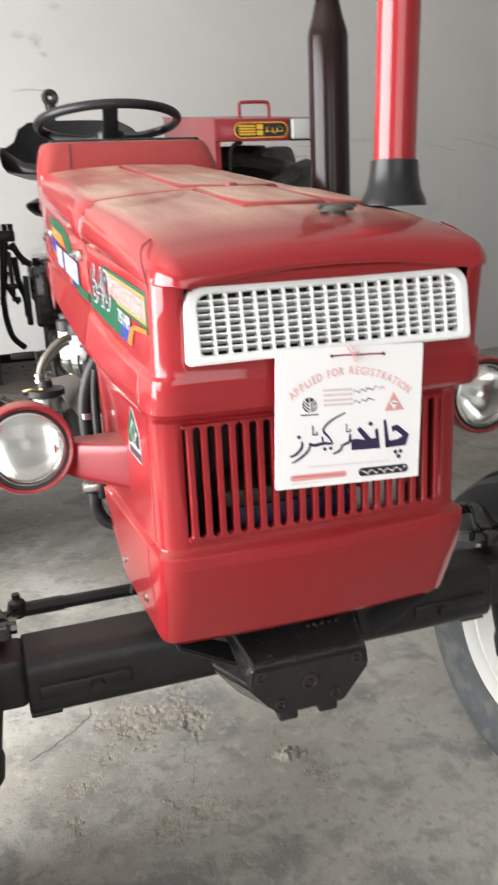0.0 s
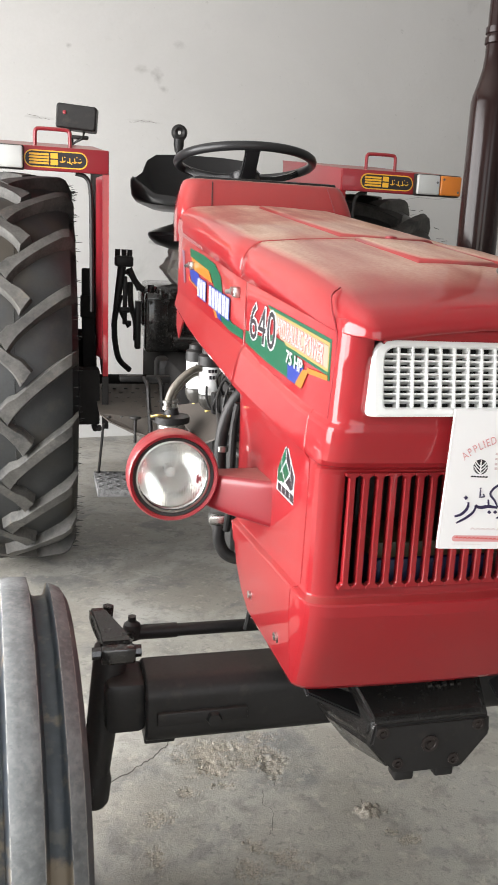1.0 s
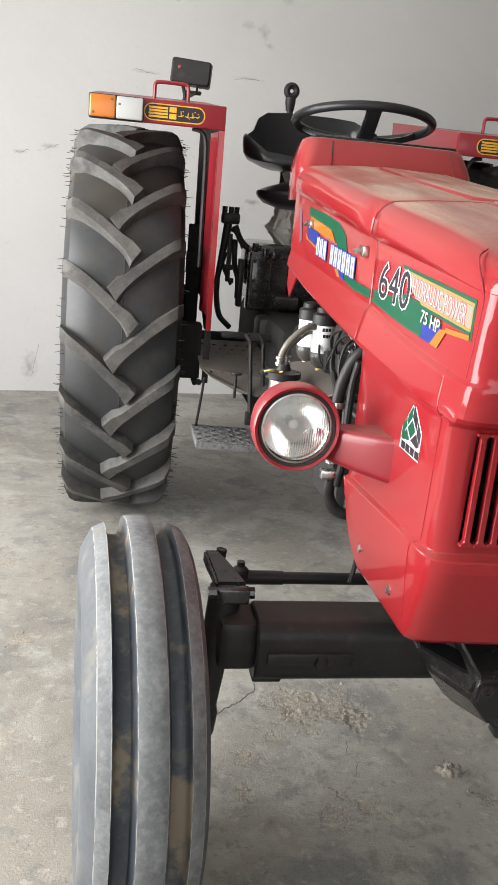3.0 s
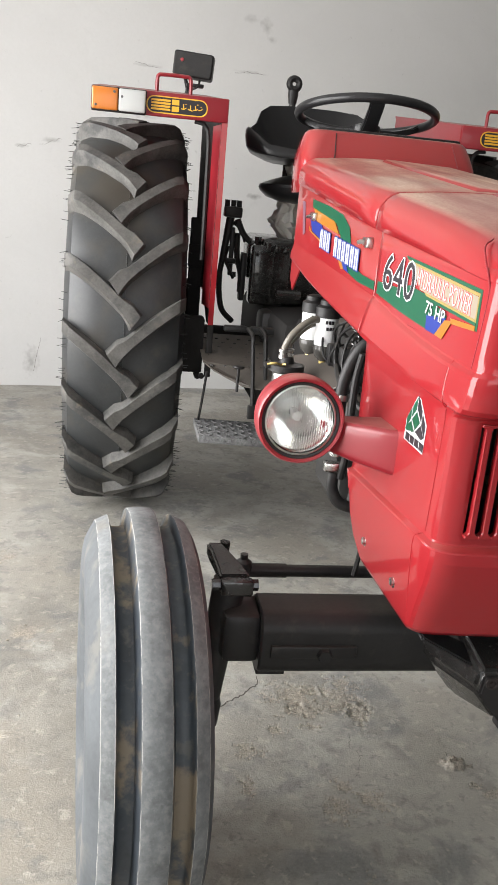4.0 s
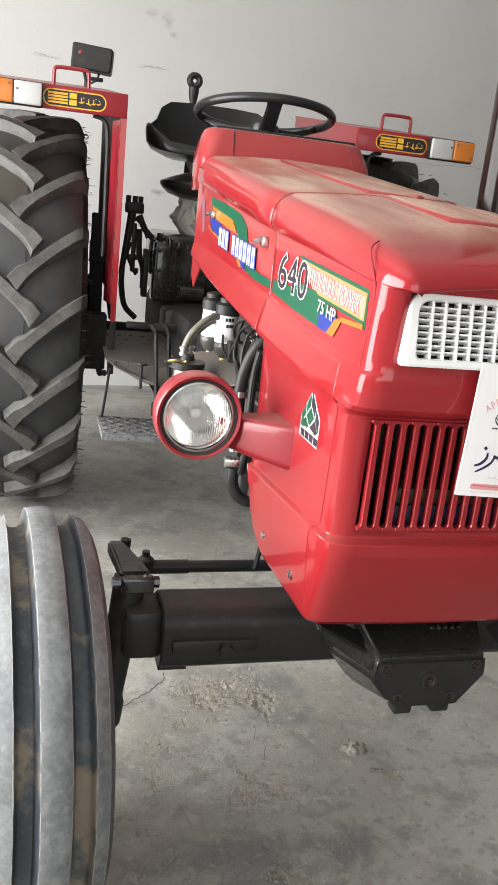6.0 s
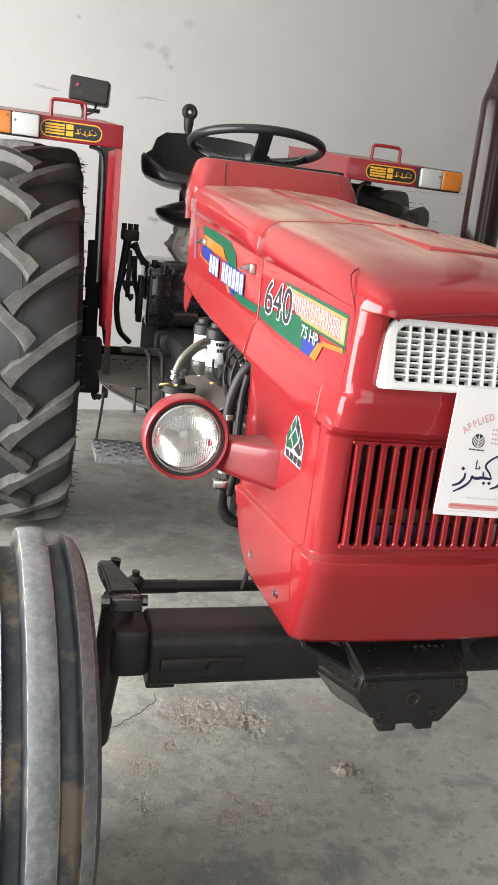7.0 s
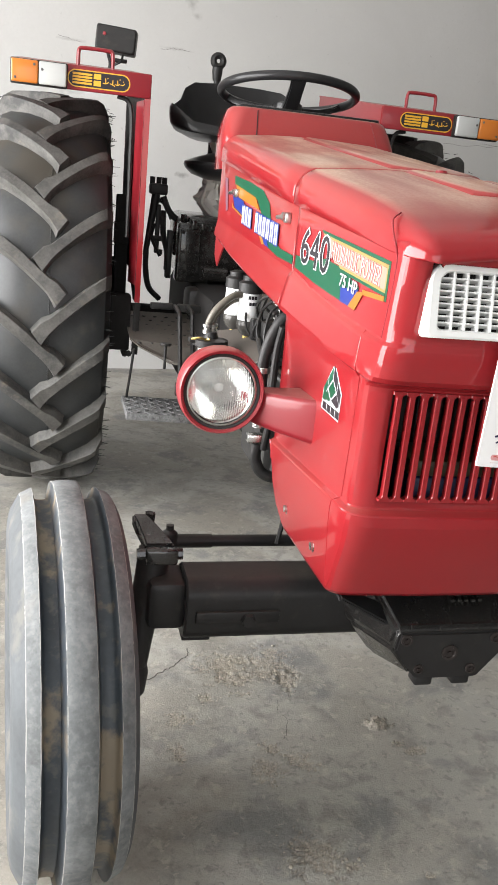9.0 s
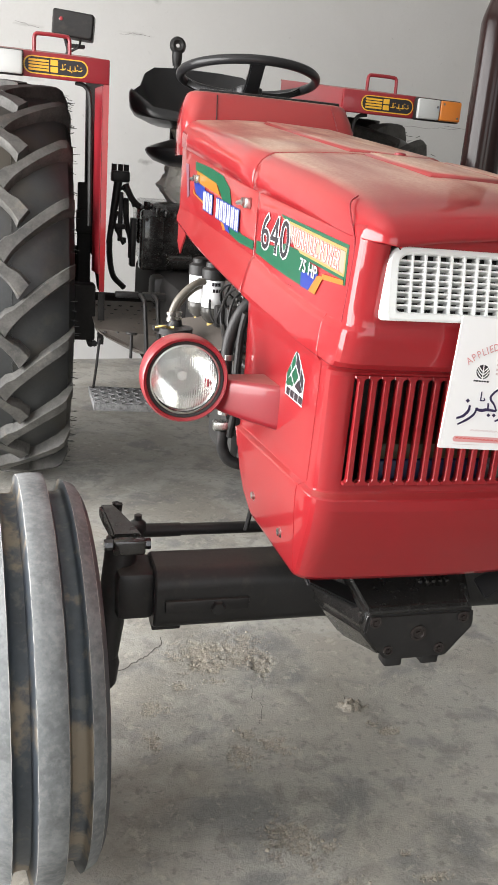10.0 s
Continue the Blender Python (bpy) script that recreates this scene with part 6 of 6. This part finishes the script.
    tube(bm, [(-0.228, 0.82, 1.000), (-0.27, 0.80, 0.992), (-0.302, 0.79, 0.965), (-0.314, 0.79, 0.945), (-0.316, 0.78, 0.92)], 0.007, 12)
    part("braided_hose", bm, HOSE_CLEAR, engine, "thin clear braided fuel hose")
    bm = bmesh.new()
    lathe(bm, [(0.032, -0.13), (0.032, -0.012), (0.034, -0.01)], (-0.322, 0.77, 0.893), (0, 0, 1), 24)
    can = part("oil_canister", bm, STEEL, engine, "silver canister with black lid")
    bm = bmesh.new()
    lathe(bm, [(0.034, -0.01), (0.043, -0.006), (0.043, 0.008), (0.018, 0.012), (0.015, 0.026)], (-0.322, 0.77, 0.893), (0, 0, 1), 24)
    box(bm, (-0.375, 0.755, 0.892), (-0.33, 0.785, 0.903), 0.003)
    part("canister_lid", bm, BLACK, can)
    for x, y in ((-0.332, 0.77), (-0.316, 0.78)):
        bm = bmesh.new()
        lathe(bm, [(0.009, 0), (0.0115, 0.002), (0.0115, 0.009), (0.009, 0.011), (0.009, 0.015), (0.0115, 0.017), (0.0115, 0.022), (0.009, 0.024)], (x, y, 0.914), (0, 0, 1), 14)
        part("hose_ferrule", bm, STEEL, can)
    bm = bmesh.new()
    tube(bm, [(-0.372, 0.745, 0.904), (-0.355, 0.735, 0.909), (-0.34, 0.74, 0.905), (-0.33, 0.735, 0.907)], 0.003, 6)
    part("lid_clip", bm, BRASS, can)
    bm = bmesh.new()
    slab(bm, [(-0.30, 0.95, 0.885), (-0.19, 0.80, 0.93), (-0.19, 0.62, 0.90), (-0.26, 0.72, 0.84)], (0, 0.2, 1), 0.004)
    part("heat_shield", bm, SHIELD, engine)
    # dangling rod seen under the tie rod
    bm = bmesh.new()
    tube(bm, [(-0.215, 0.36, 0.65), (-0.222, 0.35, 0.60), (-0.232, 0.34, 0.562)], 0.005, 6)
    part("drain_pipe", bm, BLACK, engine)


def build_rear_body():
    bm = bmesh.new()
    box(bm, (-0.15, 1.08, 0.56), (0.15, 1.55, 0.92), 0.03)
    box(bm, (-0.19, 1.53, 0.48), (0.19, 2.55, 0.90), 0.04)
    rod(bm, (-0.56, 2.36, 0.69), (0.56, 2.36, 0.69), 0.062, n=28)
    lathe(bm, [(0.17, 0), (0.17, 0.16), (0.14, 0.18)], (-0.41, 2.36, 0.77), (-1, 0, 0), 28)
    lathe(bm, [(0.17, 0), (0.17, 0.16), (0.14, 0.18)], (0.41, 2.36, 0.77), (1, 0, 0), 28)
    part("gearbox", bm, MATT, tractor, "black gearbox and rear axle housing")
    # hydraulic lift under the seat
    bm = bmesh.new()
    box(bm, (-0.212, 1.97, 0.905), (0.16, 2.45, 1.145), 0.02)
    box(bm, (-0.250, 2.03, 0.985), (-0.205, 2.20, 1.13), 0.012)
    box(bm, (-0.246, 1.955, 0.898), (-0.10, 2.035, 1.118), 0.010)
    box(bm, (-0.238, 1.945, 0.925), (-0.165, 1.958, 1.095), 0.004)
    for x, z in ((-0.230, 0.937), (-0.174, 0.937), (-0.230, 1.010), (-0.174, 1.010), (-0.230, 1.083), (-0.174, 1.083)):
        rod(bm, (x, 1.946, z), (x, 1.937, z), 0.007, n=6)
    rod(bm, (-0.15, 1.93, 0.94), (-0.06, 1.93, 0.94), 0.030, n=18)
    rod(bm, (-0.225, 1.99, 1.115), (-0.225, 1.99, 1.145), 0.012, n=8)
    for k in range(6):
        box(bm, (-0.20 + 0.035 * k, 1.94, 1.095), (-0.18 + 0.035 * k, 1.99, 1.13 - 0.008 * (k % 3)), 0.004)
    lift = part("hydraulic_lift", bm, CAST, tractor, "black hydraulic lift housing with pipes")
    bm = bmesh.new()
    box(bm, (-0.352, 2.03, 1.205), (-0.285, 2.09, 1.245), 0.008)
    for x in (-0.342, -0.318, -0.297):
        rod(bm, (x, 2.06, 1.24), (x, 2.06, 1.268), 0.010, n=10)
    rod(bm, (-0.325, 2.06, 1.21), (-0.355, 2.06, 0.98), 0.016, 0.010)
    tube(bm, [(-0.30, 2.05, 1.20), (-0.275, 2.05, 1.15), (-0.24, 2.05, 1.12), (-0.18, 2.05, 1.10)], 0.012, 10)
    part("lift_valve", bm, BLACK, lift)
    bm = bmesh.new()
    tube(bm, [(-0.352, 2.06, 1.0), (-0.35, 2.06, 0.93), (-0.335, 2.05, 0.86), (-0.30, 2.0, 0.825)], 0.011, 8)
    tube(bm, [(-0.345, 2.05, 1.03), (-0.325, 2.05, 1.10), (-0.335, 2.05, 1.05), (-0.30, 2.05, 0.98)], 0.006, 8)
    tube(bm, [(-0.295, 2.06, 1.15), (-0.29, 2.06, 1.06), (-0.272, 2.06, 1.0), (-0.27, 2.06, 0.93)], 0.011, 8)
    box(bm, (-0.31, 2.05, 0.985), (-0.29, 2.07, 1.005), 0.003)
    box(bm, (-0.275, 2.03, 0.90), (-0.255, 2.08, 1.08), 0.004)
    box(bm, (-0.322, 2.05, 0.99), (-0.305, 2.07, 1.17), 0.004)
    box(bm, (-0.335, 2.045, 1.035), (-0.295, 2.075, 1.055), 0.005)
    tube(bm, [(-0.34, 2.06, 1.16), (-0.31, 2.06, 1.185), (-0.28, 2.06, 1.16), (-0.262, 2.06, 1.12)], 0.008, 8)
    part("lift_linkage", bm, BLACK, lift)
    bm = bmesh.new()
    box(bm, (-0.215, 1.82, 0.79), (-0.02, 1.95, 0.89), 0.02)
    box(bm, (-0.362, 1.70, 0.828), (-0.28, 1.735, 0.848), 0.005)
    box(bm, (-0.27, 1.68, 0.826), (-0.10, 1.72, 0.850), 0.005)
    for x, y in ((-0.285, 1.52), (-0.238, 1.55)):
        tube(bm, [(x + 0.004, y + 0.16, 0.845), (x, y + 0.02, 0.842), (x, y, 0.81), (x + 0.006, y - 0.01, 0.72), (x + 0.012, y - 0.02, 0.60)], 0.0072, 8)
    box(bm, (-0.288, 1.490, 0.572), (-0.262, 1.512, 0.618), 0.004)
    part("pedal_gear", bm, BLACK, tractor, "black pedals and cross-shaft")
    # foot platform
    bm = bmesh.new()
    slab(bm, [(-0.435, 1.98, 0.775), (-0.10, 1.98, 0.775), (-0.10, 1.53, 0.715), (-0.25, 1.50, 0.675), (-0.31, 1.52, 0.68), (-0.405, 1.56, 0.72), (-0.435, 1.62, 0.735)], (0, -0.1, 1), -0.005)
    plat = part("foot_platform", bm, PLATE, tractor, "dusty steel foot platform with raised studs", smooth=0)
    bm = bmesh.new()
    lathe(bm, [(0.008, 0), (0.007, 0.004), (0.003, 0.005)], (0, 0, 0), (0, 0, 1), 6)
    me = bpy.data.meshes.new("stud")
    bm.to_mesh(me)
    bm.free()
    me.materials.append(BLACK)
    for i in range(7):
        for j in range(7):
            x, y = -0.405 + 0.042 * i + 0.02 * (j % 2), 1.60 + 0.052 * j
            piece("stud", me, (x, y, 0.7245 + 0.134 * (y - 1.6)), plat)
    bm = bmesh.new()
    rod(bm, (-0.325, 1.53, 0.655), (-0.325, 1.53, 0.735), 0.005)
    lathe(bm, [(0.018, 0), (0.02, 0.003), (0.018, 0.008)], (-0.325, 1.53, 0.735), (0, 0, 1), 16)
    part("pedal_stop", bm, BLACK, plat)
    bm = bmesh.new()
    box(bm, (-0.515, 1.76, 0.665), (-0.425, 1.84, 0.860), 0.006)
    box(bm, (-0.420, 1.715, 0.66), (-0.398, 1.722, 0.842), 0.002)
    rod(bm, (-0.410, 1.716, 0.735), (-0.410, 1.700, 0.735), 0.010, n=8)
    rod(bm, (-0.430, 1.716, 0.665), (-0.430, 1.700, 0.665), 0.010, n=8)
    rod(bm, (-0.440, 1.75, 0.655), (-0.440, 1.80, 0.655), 0.012, n=8)
    part("fender_bracket", bm, MATT, tractor)
    bm = bmesh.new()
    box(bm, (-0.475, 1.98, 0.80), (-0.428, 2.04, 1.195), 0.006)
    box(bm, (-0.482, 1.965, 1.02), (-0.425, 1.985, 1.10), 0.004)
    part("fender_support", bm, MATT, tractor)
    # hanging step
    bm = bmesh.new()
    tube(bm, [(-0.425, 1.57, 0.71), (-0.43, 1.60, 0.62), (-0.437, 1.635, 0.522)], 0.0045, 8)
    hanger = part("step_hanger", bm, BLACK, tractor)
    bm = bmesh.new()
    box(bm, (-0.452, 1.43, 0.496), (-0.17, 1.66, 0.520), 0.003, m=Matrix.Translation((-0.3, 1.55, 0.5)) @ Matrix.Rotation(radians(2), 4, "Y") @ Matrix.Translation((0.3, -1.55, -0.5)))
    step = part("step_plate", bm, STEP_MAT, hanger, "worn steel step plate with raised diamond bars")
    bm = bmesh.new()
    box(bm, (-0.012, -0.0025, -0.001), (0.012, 0.0025, 0.0018), 0.001, 1)
    me = bpy.data.meshes.new("tread_bar")
    bm.to_mesh(me)
    bm.free()
    me.materials.append(STEP_MAT)
    for i in range(10):
        for j in range(8):
            x, y = -0.438 + 0.028 * i, 1.445 + 0.028 * j
            piece("tread_bar", me, (x, y, 0.5205 - 0.035 * (x + 0.3)), step, (0, radians(2), radians(45 if (i + j) % 2 else -45)))


def build_controls():
    # steering wheel
    c = Vector((0.0, 1.50, 1.545))
    m = Matrix.Translation(c) @ Matrix.Rotation(radians(-8), 4, "X")
    bm = bmesh.new()
    n, k, R, r = 56, 12, 0.208, 0.0135
    loops = []
    for i in range(n + 1):
        a = 2 * math.pi * i / n
        o = Vector((R * math.cos(a), R * math.sin(a), 0))
        d = o.normalized()
        loops.append([m @ (o + d * r * math.cos(2 * math.pi * j / k) + Vector((0, 0, r * math.sin(2 * math.pi * j / k)))) for j in range(k)])
    rings(bm, loops, True)
    bmesh.ops.remove_doubles(bm, verts=bm.verts, dist=0.0004)
    wheel = part("steering_wheel", bm, BLACK_GLOSS, tractor, "black plastic steering wheel")
    for a in (-97, 23, 143):
        bm = bmesh.new()
        way = Vector((math.cos(radians(a)), math.sin(radians(a)), 0))
        side = Vector((-way.y, way.x, 0))
        rows = []
        for d, w, z, h in ((0.030, 0.024, -0.050, 0.012), (0.10, 0.022, -0.040, 0.010), (0.17, 0.021, -0.018, 0.009), (0.203, 0.023, 0.0, 0.010)):
            rows.append([m @ (way * d + side * sx * w + Vector((0, 0, z + sz * h))) for sx, sz in ((-1, -1), (1, -1), (1, 1), (-1, 1))])
        rings(bm, rows, True, True)
        bmesh.ops.bevel(bm, geom=list(bm.edges), offset=0.004, segments=2, affect="EDGES")
        part("spoke", bm, BLACK_GLOSS, wheel)
    bm = bmesh.new()
    lathe(bm, [(0.035, -0.07), (0.045, -0.05), (0.045, -0.032), (0.03, -0.026)], c, m.to_3x3() @ Vector((0, 0, 1)), 24)
    part("hub", bm, BLACK_GLOSS, wheel)
    bm = bmesh.new()
    rod(bm, c + m.to_3x3() @ Vector((0, 0, -0.06)), (0, 1.44, 1.30), 0.022)
    part("steering_column", bm, BLACK, wheel)
    # seat: a moulded bowl with side wings and a low back
    rim = [(-0.305, 1.90, 1.512), (-0.306, 1.98, 1.524), (-0.285, 2.08, 1.528), (-0.248, 2.17, 1.555), (-0.222, 2.25, 1.606), (-0.180, 2.29, 1.634), (-0.09, 2.31, 1.642)]
    loop = rim + [(0, 2.315, 1.643)] + [(-x, y, z) for x, y, z in reversed(rim)] + [(0.24, 1.85, 1.462), (0.12, 1.835, 1.450), (0, 1.83, 1.448), (-0.12, 1.835, 1.450), (-0.24, 1.85, 1.462)]
    bm = bmesh.new()
    loops = []
    for k, dz, base in ((0.80, -0.03, 0.75), (0.93, -0.012, 0.25), (0.975, 0.0, 0.0), (1.0, -0.012, 0.0), (1.0, -0.03, 0.06), (0.985, -0.03, 0.45), (0.93, -0.022, 0.85), (0.74, -0.03, 1.0), (0.3, -0.035, 1.0)):
        loops.append([Vector((x * k, 2.06 + (y - 2.06) * k, (z + dz) * (1 - base) + (1.447 + dz) * base)) for x, y, z in loop])
    rings(bm, loops, True, True)
    seat = part("seat_shell", bm, BLACK_GLOSS, tractor, "black moulded tractor seat", smooth=60)
    bm = bmesh.new()
    loops = []
    for z, k in ((1.272, 0.25), (1.276, 0.6), (1.292, 0.86), (1.312, 0.97), (1.325, 1.0), (1.335, 0.985), (1.352, 0.80), (1.37, 0.55), (1.376, 0.2)):
        loops.append([Vector((-0.02 + 0.215 * k * math.cos(a), 2.03 + 0.17 * k * math.sin(a), z)) for a in [2 * math.pi * q / 28 for q in range(28)]])
    rings(bm, loops, True, True)
    rod(bm, (0, 2.05, 1.06), (0, 2.05, 1.42), 0.05)
    part("seat_base", bm, BLACK_GLOSS, seat, "black seat suspension cover")
    bm = bmesh.new()
    rnd = random.Random(8)
    loops = []
    for z, rx, dx in ((1.435, 0.030, 0.050), (1.41, 0.052, 0.046), (1.375, 0.046, 0.040), (1.36, 0.020, 0.012), (1.33, 0.030, 0.004), (1.295, 0.036, 0.0), (1.265, 0.034, 0.004), (1.24, 0.044, 0.000), (1.205, 0.056, -0.004),
                      (1.185, 0.060, 0.006), (1.160, 0.040, 0.020), (1.135, 0.022, 0.030)):
        loops.append([Vector((-0.112 + dx + rx * (1 + 0.32 * rnd.uniform(-1, 1)) * math.cos(a), 2.08 + 0.055 * (1 + 0.35 * rnd.uniform(-1, 1)) * math.sin(a), z + 0.007 * rnd.uniform(-1, 1))) for a in [2 * math.pi * q / 26 for q in range(26)]])
    rings(bm, loops, True, True)
    part("plastic_wrap", bm, BAG, seat, "crumpled grey plastic wrapping", smooth=20)
    # upright link with an eye behind the seat
    bm = bmesh.new()
    rod(bm, (-0.075, 2.40, 1.10), (-0.071, 2.385, 1.70), 0.013)
    lathe(bm, [(0.016, 0), (0.021, 0.03), (0.021, 0.05)], (-0.072, 2.388, 1.66), (0, 0, 1), 16)
    loops = []
    for i in range(25):
        a = 2 * math.pi * i / 24
        o = Vector((math.cos(a), 0, math.sin(a)))
        loops.append([Vector((-0.071, 2.385, 1.735)) + o * (0.020 + 0.013 * math.cos(b)) + Vector((0, 0.014 * math.sin(b), 0)) for b in [2 * math.pi * j / 8 for j in range(8)]])
    rings(bm, loops, True)
    bmesh.ops.remove_doubles(bm, verts=bm.verts, dist=0.0003)
    part("link_eye", bm, BLACK, tractor, "upright black link with a ball eye")
    bm = bmesh.new()
    rod(bm, (0.05, 1.75, 0.90), (0.04, 1.70, 1.25), 0.010)
    part("gear_lever", bm, BLACK, tractor)


build_engine()
build_rear_body()
build_controls()
